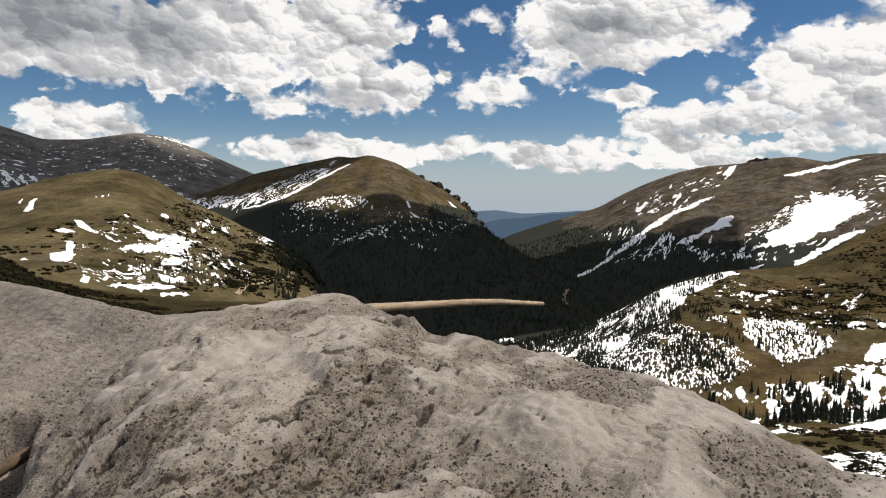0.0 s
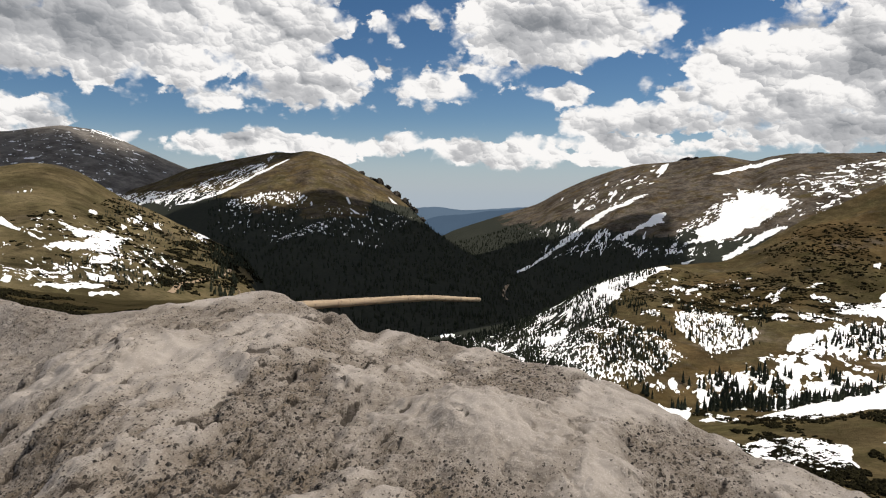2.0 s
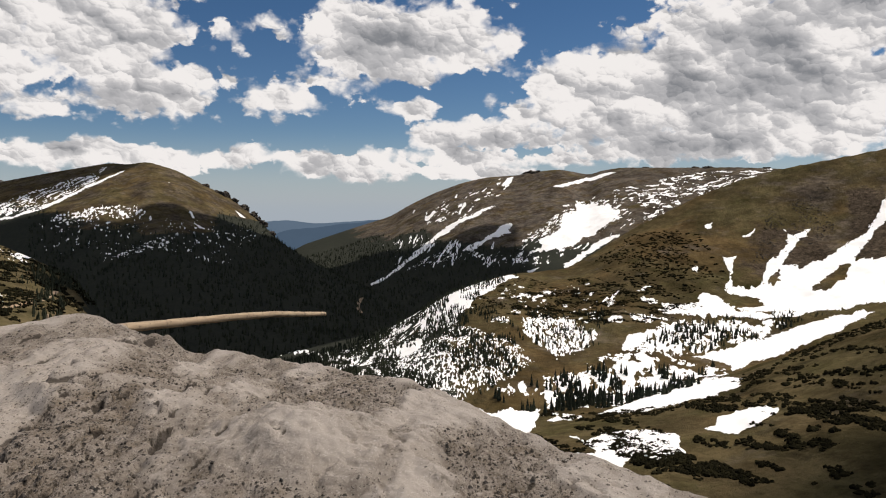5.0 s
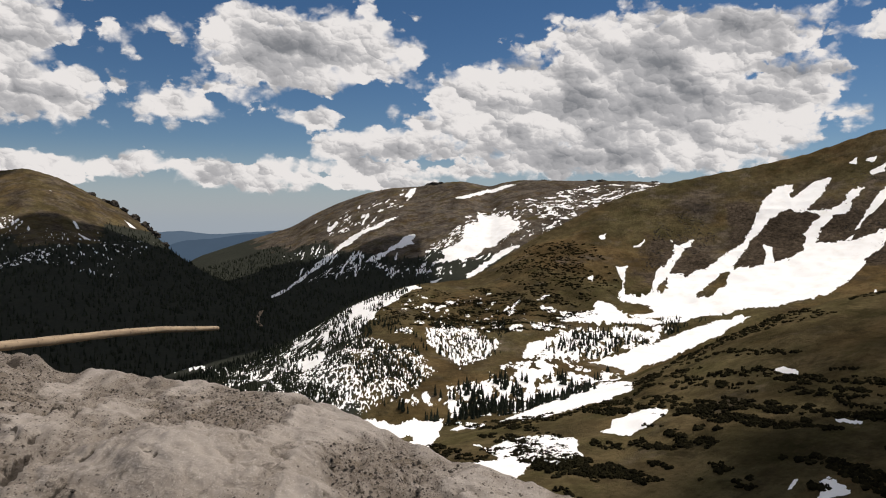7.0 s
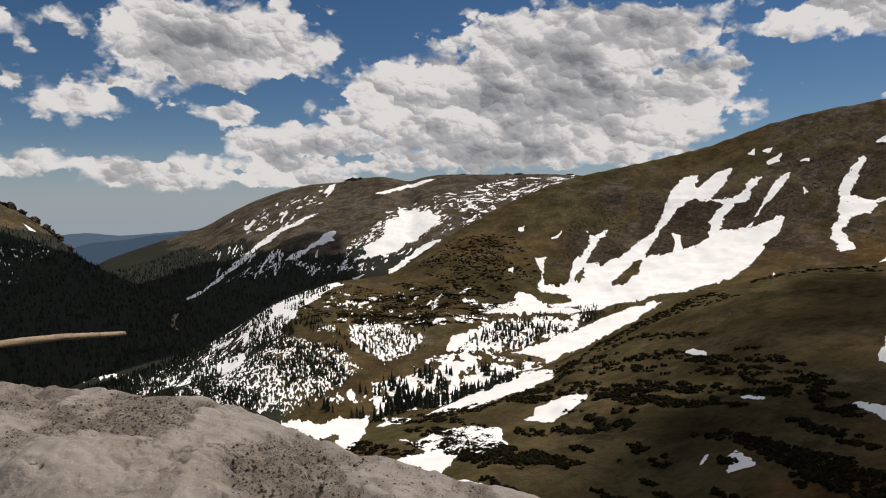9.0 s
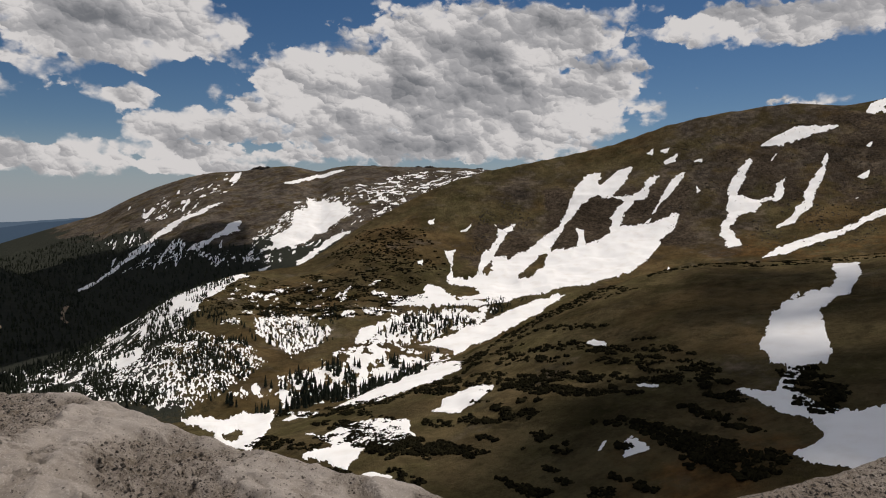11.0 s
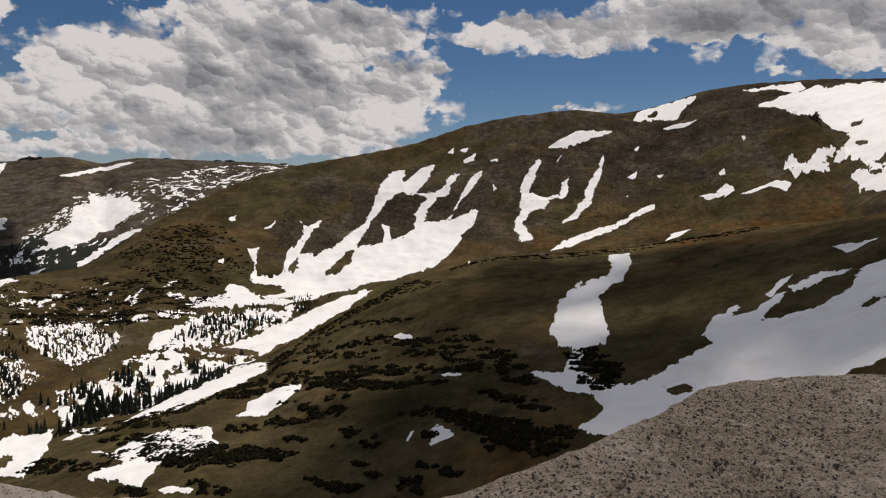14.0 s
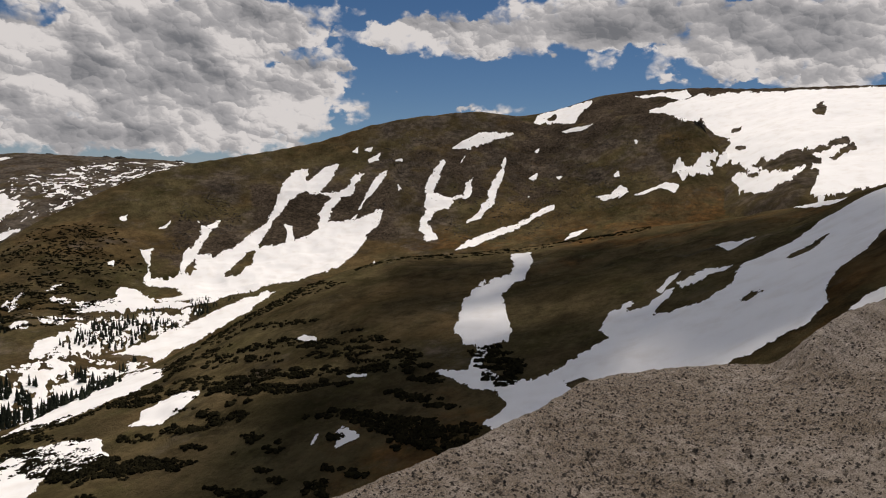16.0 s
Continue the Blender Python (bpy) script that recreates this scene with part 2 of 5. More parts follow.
def spot_of(n):
    return n.node("ShaderNodeNewGeometry").outputs["Position"]


def make_tundra():
    m, n = material("tundra")
    at = spot_of(n)
    forest = n.node("ShaderNodeAttribute", attribute="forest").outputs["Fac"]
    rock = n.node("ShaderNodeAttribute", attribute="rock").outputs["Fac"]
    green = n.node("ShaderNodeAttribute", attribute="green").outputs["Fac"]
    scree = n.node("ShaderNodeAttribute", attribute="scree").outputs["Fac"]
    rust = n.node("ShaderNodeAttribute", attribute="rust").outputs["Fac"]
    grass = n.mix(n.ramp(n.noise(at, 0.008, 5, 0.6), 0.35, 0.65), (0.068, 0.057, 0.027), (0.084, 0.061, 0.031))
    grass = n.mix(n.ramp(n.noise(at, 0.03, 5, 0.6), 0.45, 0.7), grass, (0.040, 0.038, 0.013))
    grass = n.mix(n.ramp(n.noise(at, 0.12, 5, 0.65), 0.52, 0.72, 0.0, 0.8), grass, (0.100, 0.071, 0.037))
    grass = n.mix(n.ramp(n.noise(at, 0.3, 7, 0.75), 0.48, 0.66, 0.0, 0.6), grass, (0.018, 0.015, 0.008))
    grass = n.mix(n.ramp(n.noise(at, 0.17, 8, 0.78), 0.56, 0.68, 0.0, 0.8), grass, (0.125, 0.094, 0.053))
    grass = n.mix(n.ramp(n.noise(at, 0.0045, 6, 0.65), 0.5, 0.62, 0.0, 0.5), grass, (0.108, 0.064, 0.027))
    turf = n.mix(n.ramp(n.noise(at, 0.02, 6, 0.65), 0.38, 0.62), (0.130, 0.103, 0.058), (0.080, 0.067, 0.035))
    turf = n.mix(n.ramp(n.noise(at, 0.2, 5, 0.7), 0.5, 0.7, 0.0, 0.6), turf, (0.036, 0.033, 0.014))
    grass = n.mix(green, grass, turf)
    sedge = n.math("ADD", rust, n.math("MULTIPLY", n.math("SUBTRACT", n.noise(at, 0.018, 8, 0.72), 0.5), 1.5))
    grass = n.mix(n.ramp(sedge, 0.42, 0.8, 0.0, 0.85), grass, n.mix(n.ramp(n.noise(at, 0.09, 6, 0.7), 0.35, 0.65), (0.155, 0.082, 0.030), (0.070, 0.040, 0.018)))
    stone = n.mix(n.ramp(n.noise(at, 0.06, 8, 0.7), 0.35, 0.65), (0.040, 0.034, 0.028), (0.118, 0.094, 0.070))
    streaks = n.noise(n.vector("MULTIPLY", at, (1.0, 1.0, 0.35)), 0.035, 9, 0.72)
    grass = n.mix(n.ramp(streaks, 0.53, 0.68, 0.0, 0.75), grass, (0.030, 0.026, 0.015))
    fell = n.math("ADD", rock, n.math("MULTIPLY", n.math("SUBTRACT", n.noise(at, 0.015, 8, 0.68), 0.5), 1.6))
    stone = n.mix(n.ramp(rock, 0.5, 0.76), stone, n.mix(n.noise(at, 0.02, 8, 0.7), (0.098, 0.089, 0.082), (0.165, 0.150, 0.136)))
    ground = n.mix(n.ramp(fell, 0.35, 0.65), grass, stone)
    rubble = n.mix(n.ramp(n.noise(at, 0.16, 9, 0.75), 0.36, 0.66), (0.030, 0.024, 0.018), (0.092, 0.070, 0.050))
    blocky = n.math("ADD", scree, n.math("MULTIPLY", n.math("SUBTRACT", n.noise(at, 0.016, 10, 0.72), 0.5), 2.4))
    ground = n.mix(n.ramp(blocky, 0.36, 0.76), ground, rubble)
    wood = n.mix(n.noise(at, 0.1, 6, 0.7), (0.022, 0.024, 0.022), (0.046, 0.049, 0.037))
    grown = n.math("ADD", forest, n.math("MULTIPLY", n.math("SUBTRACT", n.noise(at, 0.02, 8, 0.75), 0.5), 1.1))
    mottle = n.math("MULTIPLY", n.ramp(n.noise(at, 0.013, 8, 0.68), 0.32, 0.68, 0.62, 1.32), n.ramp(n.noise(at, 0.07, 7, 0.7), 0.3, 0.7, 0.78, 1.24))
    ground = n.node("ShaderNodeVectorMath", {0: ground, "Scale": mottle}, operation="SCALE").outputs[0]
    colour = n.mix(n.ramp(grown, 0.42, 0.58), ground, wood)
    finish(n, colour, 1.0, n.noise(at, 0.16, 9, 0.72), 1.0, 2.6, **{"Specular IOR Level": 0.0})
    return m


def make_snow():
    m, n = material("old_snow")
    at = spot_of(n)
    colour = n.mix(n.ramp(n.noise(at, 0.05, 6, 0.6), 0.45, 0.75), (0.90, 0.90, 0.90), (0.82, 0.805, 0.785))
    finish(n, colour, 0.7, n.noise(at, 0.4, 5, 0.6), 0.12, 0.4, **{"Specular IOR Level": 0.2})
    return m


def make_bank_snow():
    m, n = material("dirty_snow")
    at = spot_of(n)
    grime, holes, plates = (n.node("ShaderNodeAttribute", attribute=k).outputs["Fac"] for k in ("grime", "holes", "plates"))
    run = n.node("ShaderNodeMapping", {"Vector": at, "Rotation": (0, 0, -0.43), "Scale": (1.0, 1.5, 1.0)}, mapping="TEXTURE").outputs[0]  # drawn out along the runnels
    clean = n.mix(n.ramp(n.noise(run, 9.0, 8, 0.65), 0.36, 0.64), (0.300, 0.257, 0.218), (0.192, 0.158, 0.126))
    silt = n.math("ADD", grime, n.math("MULTIPLY", n.math("SUBTRACT", n.noise(run, 12.0, 10, 0.72), 0.5), 1.8))
    colour = n.mix(n.ramp(silt, 0.35, 0.95, 0.0, 0.8), clean, (0.158, 0.118, 0.078))
    ice = n.math("MULTIPLY", plates, n.ramp(n.noise(run, 5.0, 6, 0.6), 0.3, 0.5, 0.35, 1.0))
    colour = n.mix(n.math("MULTIPLY", ice, 0.6), colour, (0.338, 0.304, 0.276))
    for scale, size, share, tone in ((42.0, 0.33, 0.85, (0.045, 0.034, 0.025)), (85.0, 0.37, 0.66, (0.034, 0.026, 0.019)), (150.0, 0.40, 0.64, (0.062, 0.048, 0.036))):
        bend = n.vector("SCALE", n.node("ShaderNodeTexNoise", {"Vector": run, "Scale": scale * 1.7, "Detail": 2.0}).outputs["Color"], scale=1.1 / scale)
        cells = n.node("ShaderNodeTexVoronoi", {"Vector": n.vector("ADD", run, bend), "Scale": scale})
        pick = n.math("ADD", n.node("ShaderNodeSeparateXYZ", {0: cells.outputs["Color"]}).outputs[0], n.math("MULTIPLY", n.math("SUBTRACT", n.math("SUBTRACT", silt, n.math("MULTIPLY", ice, 0.5)), 0.5), 0.45))
        dot = n.math("MULTIPLY", n.ramp(cells.outputs["Distance"], size - 0.05, size + 0.12, 1.0, 0.0), n.ramp(pick, share, share + 0.06, 0.0, 0.92))
        colour = n.mix(dot, colour, tone)
    bright = n.math("MULTIPLY", n.ramp(n.noise(run, 160.0, 3, 0.6), 0.57, 0.68, 0.0, 0.65), n.ramp(silt, 0.2, 1.2, 1.0, 0.4))
    colour = n.mix(bright, colour, (0.46, 0.425, 0.39))
    # dirt in the pits, and shade of undercuts and creases painted into the colour
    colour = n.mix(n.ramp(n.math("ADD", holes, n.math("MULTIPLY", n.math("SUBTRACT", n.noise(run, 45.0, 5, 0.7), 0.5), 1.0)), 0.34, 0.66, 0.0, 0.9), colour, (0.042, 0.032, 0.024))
    relief = n.math("ADD", n.noise(run, 30.0, 9, 0.75), n.math("MULTIPLY", n.noise(run, 130.0, 4, 0.7), 0.5))
    finish(n, colour, 0.65, n.math("MULTIPLY", relief, n.ramp(ice, 0.0, 1.0, 1.0, 0.4)), 0.85, 0.03, **{"Specular IOR Level": 0.25})
    return m


TUNDRA, SNOW, BANK_SNOW = make_tundra(), make_snow(), make_bank_snow()


# ---- the lie of the land: bearings in degrees clockwise from +y, distances in metres from the overlook ----
def hash2(i, j, seed):
    h = (i.astype(np.int64) * 374761393 + j.astype(np.int64) * 668265263 + seed * 974634777) & 0xFFFFFFFF
    h = ((h ^ (h >> 13)) * 1274126177) & 0xFFFFFFFF
    return ((h ^ (h >> 16)) & 0xFFFF) / 32767.5 - 1.0


def wave(x, y, seed=0):
    """Smooth noise between about -1 and 1, one cell a unit."""
    i, j = np.floor(x), np.floor(y)
    u, v = x - i, y - j
    u, v = u * u * u * (u * (6 * u - 15) + 10), v * v * v * (v * (6 * v - 15) + 10)
    a, b = hash2(i, j, seed), hash2(i + 1, j, seed)
    c, d = hash2(i, j + 1, seed), hash2(i + 1, j + 1, seed)
    return (a * (1 - u) + b * u) * (1 - v) + (c * (1 - u) + d * u) * v


def fractal(x, y, seed=0, octaves=4, gain=0.5):
    total, amp, norm = 0.0, 1.0, 0.0
    for o in range(octaves):
        total = total + amp * wave(x * 0.8 + y * 0.6, y * 0.8 - x * 0.6, seed + o)
        x, y, norm, amp = x * 2.03 + 17.1, y * 2.03 - 9.7, norm + amp, amp * gain
    return total / norm


def ease(x, lo, hi):
    s = np.clip((x - lo) / (hi - lo), 0, 1)
    return s * s * (3 - 2 * s)


def along(b, knots, column):
    """A knot column over the bearing, with its corners rounded."""
    ks = np.array(knots, float)
    return sum(w * np.interp(b + o, ks[:, 0], ks[:, column]) for o, w in ((-0.5, 0.15), (-0.25, 0.2), (0, 0.3), (0.25, 0.2), (0.5, 0.15)))


# crest: bearing, elevation angle of the skyline, its distance; foot: bearing, distance, height
RANGES = {}
RANGES["far_left"] = dict(
        crest=[(-60, 0, 4200), (-44, 2.3, 4250), (-38.6, 4.48, 4300), (-34.4, 5.1, 4300), (-32.5, 4.56, 4300), (-30, 3.69, 4300), (-27.3, 3.79, 4300),
               (-25.4, 4.14, 4300), (-23.9, 4.4, 4300), (-21.5, 4.14, 4300), (-19.7, 3.36, 4250), (-17.4, 2.3, 4200), (-15.3, 1.39, 4200), (-12.2, 0.31, 4100), (-7.7, -3, 4000)],
        foot=[(-60, 3000, -150), (0, 3000, -150)], power=[(-60, 1.0), (0, 1.0)], rough=1.3)
RANGES["middle"] = dict(
        crest=[(-40, -6, 3000), (-29.4, -2.5, 3300), (-23.7, -1.42, 3400), (-20.4, -0.58, 3400), (-17.5, 0.39, 3400), (-15.3, 1.39, 3400), (-12.2, 2.09, 3300),
               (-8.5, 2.85, 3150), (-7.4, 2.72, 3100), (-6, 3, 3050), (-3.9, 2.36, 3000), (-2.1, 1.35, 2950), (0.3, 0.04, 2900), (2.2, -1.55, 2800), (3.6, -3.1, 2700),
               (5.5, -4.5, 2600), (8.3, -6.1, 2400), (11.5, -7.66, 2200), (14.3, -9.39, 2000), (20, -14, 1800)],
        foot=[(-40, 1700, -300), (-12, 1500, -330), (20, 1400, -350)], power=[(-40, 0.95), (20, 0.95)], rough=1.0)
RANGES["right_far"] = dict(
        crest=[(0, -7, 4000), (3.6, -4.74, 4000), (5.7, -3.56, 4000), (8.2, -2.75, 3950), (10.1, -2.13, 3900), (12.8, -1.29, 3850), (14.5, -0.28, 3800), (16.7, 0.75, 3800),
               (18.8, 1.5, 3750), (20.8, 1.95, 3700), (23.2, 2.09, 3700), (24.8, 2.4, 3650), (26.7, 2.57, 3600), (28.2, 2.29, 3600), (29.2, 2.07, 3600), (29.9, 2.4, 3550),
               (31.6, 2.65, 3500), (35.9, 2.59, 3400), (40, 2.56, 3300), (43.1, 2.37, 3250), (45.7, 2.15, 3200), (54, 0.94, 3100), (65, -3, 3000)],
        foot=[(0, 2100, -340), (20, 2000, -320), (65, 1900, -250)], power=[(0, 0.9), (65, 0.9)], rough=1.0)
RANGES["hillside"] = dict(
        crest=[(-8, -17.5, 950), (-0.2, -14.09, 1000), (10.3, -11.37, 1080), (13.2, -10.41, 1100), (17.9, -7.73, 1120), (20.8, -6.63, 1130),
               (22.9, -6.05, 1150), (27.3, -5.58, 1230), (29.5, -4.34, 1300), (32.6, -2.24, 1380), (37.7, 0.46, 1480), (40.1, 1.44, 1520),
               (43.1, 2.33, 1560), (49.2, 3.51, 1620), (52.8, 4.3, 1660), (57.1, 5.8, 1700), (60.3, 6.51, 1720), (65.4, 7.11, 1750), (68.4, 6.68, 1740),
               (71.2, 6.02, 1720), (74.8, 6.19, 1680), (77.4, 6.83, 1650), (80.4, 7.0, 1620), (83, 6.22, 1570), (84.5, 4.6, 1530), (86, 3.0, 1500), (90, 2.0, 1420), (95.8, 0.8, 1350), (115, -1, 1200)],
        foot=[(-8, 480, -175), (17, 520, -180), (30, 560, -178), (36, 620, -176), (45, 740, -164), (55, 850, -135), (65, 900, -120), (80, 920, -85), (103, 800, -30), (115, 700, -20)],
        power=[(-8, 1.0), (22, 1.0), (30, 1.5), (40, 2.0), (115, 1.9)], rough=0.8)
RANGES["plateau"] = dict(
        crest=[(55, 1, 2100), (59.2, 4.11, 2150), (65.6, 7.15, 2200), (69.3, 6.73, 2200), (71.2, 7.01, 2200), (73, 7.45, 2200), (75.6, 8.31, 2200), (78.7, 8.68, 2200),
               (83.7, 8.74, 2150), (86.5, 8.54, 2100), (92.4, 8.42, 2000), (95.4, 8.3, 1950), (102.5, 7.74, 1850), (112.1, 5.31, 1700), (120, 2, 1600)],
        foot=[(55, 1500, -90), (80, 1400, -70), (85, 1250, -20), (90, 1150, 15), (120, 1000, 10)], power=[(55, 1.0), (120, 1.0)], rough=0.6)
RANGES["spur"] = dict(
        crest=[(8, -21, 470), (17.2, -18.95, 480), (23.6, -18.54, 500), (30.6, -17.07, 530), (35.3, -15.76, 560), (40.9, -13.88, 600), (42.2, -13.03, 610), (45.6, -11.47, 640),
               (47.8, -9.99, 660), (50.9, -8.24, 690), (54.6, -6.51, 720), (57.4, -5.61, 735), (60.2, -4.97, 750), (64, -4.68, 765), (67.3, -4.38, 770), (71, -3.86, 775),
               (75.5, -2.99, 780), (79.9, -2.04, 770), (86.1, -1.12, 730), (91.4, 0.06, 690), (95.8, 1.53, 640), (102.7, 4.22, 520), (112, 6.81, 380), (125, 8, 260)],
        foot=[(8, 310, -140), (45, 270, -122), (60, 245, -108), (80, 205, -82), (95, 130, -48), (112, 60, -20), (125, 40, -8)], power=[(8, 1.0), (45, 1.1), (70, 1.15), (125, 1.0)], rough=0.7)
RANGES["left_hill"] = dict(
        crest=[(-70, -6, 600), (-44.3, -2.73, 750), (-39, -1.5, 820), (-34.7, -0.51, 880), (-32.7, -0.05, 900), (-30.6, 0.68, 920), (-28.5, 1.27, 940), (-25.9, 1.67, 950),
               (-24.4, 1.57, 950), (-22.8, 1.03, 950), (-20.4, -0.58, 940), (-17.5, -2.06, 920), (-15.4, -3.22, 900), (-13.2, -4.4, 880), (-11.2, -5.68, 860), (-10.1, -7.46, 850), (-9.2, -9.33, 840), (-6, -16, 800)],
        foot=[(-70, 330, -50), (-30, 340, -66), (-6, 360, -95)], power=[(-70, 1.15), (-6, 1.15)], rough=0.7)
RANGES["near_left"] = dict(
        crest=[(-80, 0, 70), (-44.2, -2.06, 80), (-34.8, -3.9, 90), (-32.9, -4.59, 90), (-30.9, -6.1, 88), (-27.7, -7.34, 85), (-23.9, -8.22, 80), (-20.7, -9.07, 76),
               (-16.8, -9.41, 72), (-13.3, -9.75, 68), (-10.6, -10.9, 64), (-7.8, -13.97, 60), (-3, -24, 50)],
        foot=[(-80, 8, -1.0), (-3, 8, -4.0)], power=[(-80, 1.0), (-3, 1.0)], rough=0.25)
# where the overlook's own ground breaks off, under the bank of snow
RIM = [(-80, 6.5), (-40, 6.0), (-25, 4.0), (-15, 3.6), (0, 3.2), (15, 2.4), (25, 1.9), (45, 1.6), (58, 1.9), (75, 3.2), (90, 3.8), (110, 5.0)]
NAMES = list(RANGES)


def land(b, r):
    """Height of the ground, and which range it belongs to (-1: the floor)."""
    b, r = np.broadcast_arrays(np.asarray(b, float), np.asarray(r, float))
    x, y = r * np.sin(np.radians(b)), r * np.cos(np.radians(b))
    relief = []
    for lam, amp, seed in ((420, 17, 11), (150, 8, 22), (52, 4.6, 33), (20, 1.7, 44), (8, 0.45, 55)):
        n = fractal(x / lam, y / lam, seed, 2)
        if lam > 50:
            n = 0.5 * n + 0.5 * (1 - 2.2 * np.abs(n))  # gullies and ribs
        relief.append((n * amp * ease(r, lam * 0.8, lam * 4) * (1 - ease(r, 45 * lam, 110 * lam)), lam))
    front = ease(b, -115, -60) * (1 - ease(b, 118, 150))
    floor = -200 - 150 * ease(r, 420, 900)
    z = np.maximum(-0.1 - 0.75 * np.maximum(r - along(b, RIM, 1), 0), floor) * front + (1 - front) * (-0.1 - 0.03 * r)
    z = z + 0.4 * sum(n for n, _ in relief) * front
    owner = np.full(b.shape, -1)
    for k, name in enumerate(NAMES):
        g = RANGES[name]
        rc = along(b, g["crest"], 2)
        zc = EYE + rc * np.tan(np.radians(along(b, g["crest"], 1)))
        rf, zf, p = along(b, g["foot"], 1), along(b, g["foot"], 2), along(b, g["power"], 1)
        s = (r - rf) / (rc - rf)
        up = zf + (zc - zf) * np.clip(s, 0, 1) ** p
        h = np.where(s < 0, zf + s * (rc - rf) * 0.8, up)
        h = np.where(s > 1, zc - 0.12 * (r - rc) - 0.0004 * (r - rc) ** 2, h)
        near_crest = np.exp(-((r - rc) / (0.07 * rc)) ** 2)
        for n, lam in relief:
            hold = 0.93 if lam > 50 else (0.6 if lam > 10 else 0.2)
            h = h + g["rough"] * n * (1 - hold * near_crest) * np.clip(s * 4 + 0.3, 0.2, 1)
        ends = np.array(g["crest"], float)[[0, -1], 0]
        h = h - 400 * (ease(ends[0] - b, -4, 4) + ease(b - ends[1], -4, 4)) * np.maximum(rc, 1500) / 600
        owner = np.where(h > z, k, owner)
        z = np.maximum(z, h)
    return z, owner


def spot(b, r):
    return r * math.sin(radians(b)), r * math.cos(radians(b))


def away(px, py, outline):
    """Distance of points inside an outline from its edge; negative outside."""
    o = np.array(outline, float)
    best, inside = np.full(px.shape, 1e18), np.zeros(px.shape, bool)
    for (ax, ay), (bx_, by_) in zip(o, np.roll(o, -1, 0)):
        ex, ey = bx_ - ax, by_ - ay
        s = np.clip(((px - ax) * ex + (py - ay) * ey) / (ex * ex + ey * ey + 1e-12), 0, 1)
        best = np.minimum(best, (px - ax - s * ex) ** 2 + (py - ay - s * ey) ** 2)
        if ey != 0:
            inside ^= ((ay > py) != (by_ > py)) & (px < ax + ex * (py - ay) / ey)
    return np.where(inside, 1, -1) * np.sqrt(best)


# ---- the ground: one sheet from the overlook to the horizon ----
def grid_mesh(name, points, nu, nv, mat, attributes=(), closed=False):
    """A sheet of nu x nv points, given row by row."""
    idx = np.arange(nu * nv).reshape(nu, nv)
    if closed:
        idx = np.concatenate([idx, idx[:1]])
    quads = np.stack([idx[:-1, :-1], idx[:-1, 1:], idx[1:, 1:], idx[1:, :-1]], -1).reshape(-1, 4)
    me = bpy.data.meshes.new(name)
    me.vertices.add(len(points))
    me.vertices.foreach_set("co", np.ascontiguousarray(points, np.float32).ravel())
    me.loops.add(quads.size)
    me.loops.foreach_set("vertex_index", quads.ravel().astype(np.int32))
    me.polygons.add(len(quads))
    me.polygons.foreach_set("loop_start", np.arange(0, quads.size, 4, dtype=np.int32))
    me.update(calc_edges=True)
    me.polygons.foreach_set("use_smooth", np.ones(len(quads), bool))
    for key, values in attributes:
        me.attributes.new(key, "FLOAT", "POINT").data.foreach_set("value", np.ascontiguousarray(values, np.float32).ravel())
    me.materials.append(mat)
    return new(name, me)


RINGS = np.concatenate([[0.02, 0.3, 0.6, 0.9], np.geomspace(1.2, 1000, 260)[:-1], np.arange(1000, 4500, 14.0), [4600, 4800]])
COLUMNS = np.concatenate([np.arange(-180, -50, 5.0), np.arange(-50, 112, 0.15), np.arange(112, 179, 4.0)])


def cover_of(b, r, z, owner):
    """How far forest and bare rock have the ground, 0 to 1."""
    x, y = r * np.sin(np.radians(b)), r * np.cos(np.radians(b))
    n = fractal(x / 260, y / 260, 71, 4)
    forest, rock = np.zeros_like(z), np.full_like(z, 0.25)
    line = {"middle": -55.0, "right_far": -150.0, "far_left": -140.0}
    for k, name in enumerate(NAMES):
        mine = owner == k
        if name in line:
            top = line[name]
            forest = np.where(mine, np.clip(0.5 + (top + 75 * n - z) / 70, 0, 1), forest)
        if name in ("far_left", "plateau"):
            rock = np.where(mine, 0.5 if name == "plateau" else 0.8, rock)
        if name in ("middle", "right_far"):
            rock = np.where(mine, 0.45 if name == "middle" else 0.59, rock)
        if name == "left_hill":
            forest = np.where(mine, 0.75 * ease(b, -12.5, -9.5) * ease(-z, 40, 75), forest)
        if name == "hillside":
            forest = np.where(mine, 0.62 * (1 - ease(b, 15, 24)) + 0.25 * (1 - ease(b, 8, 14)), forest)
            rock = np.where(mine, 0.31 + 0.24 * ease(b, 54, 60) * (1 - ease(b, 80, 84)) * ease(z, 10, 70) + 0.3 * ease(b, 42, 48) * (1 - ease(b, 60, 66)) * ease(z, -110, -40) * (1 - ease(z, 20, 80)), rock)
            rock = np.where(mine, np.minimum(rock, 0.52), rock)
    forest = np.where(owner < 0, ease(r, 200, 330), forest)
    return forest, rock


bb, rr = np.meshgrid(COLUMNS, RINGS, indexing="ij")
zz, who = land(bb, rr)
forest, rock = cover_of(bb, rr, zz, who)
green = np.where(who == NAMES.index("left_hill"), 0.85, np.where(who == NAMES.index("middle"), 0.35, np.where(who == NAMES.index("spur"), 0.3, 0.2)))  # how far the turf is olive rather than rusty


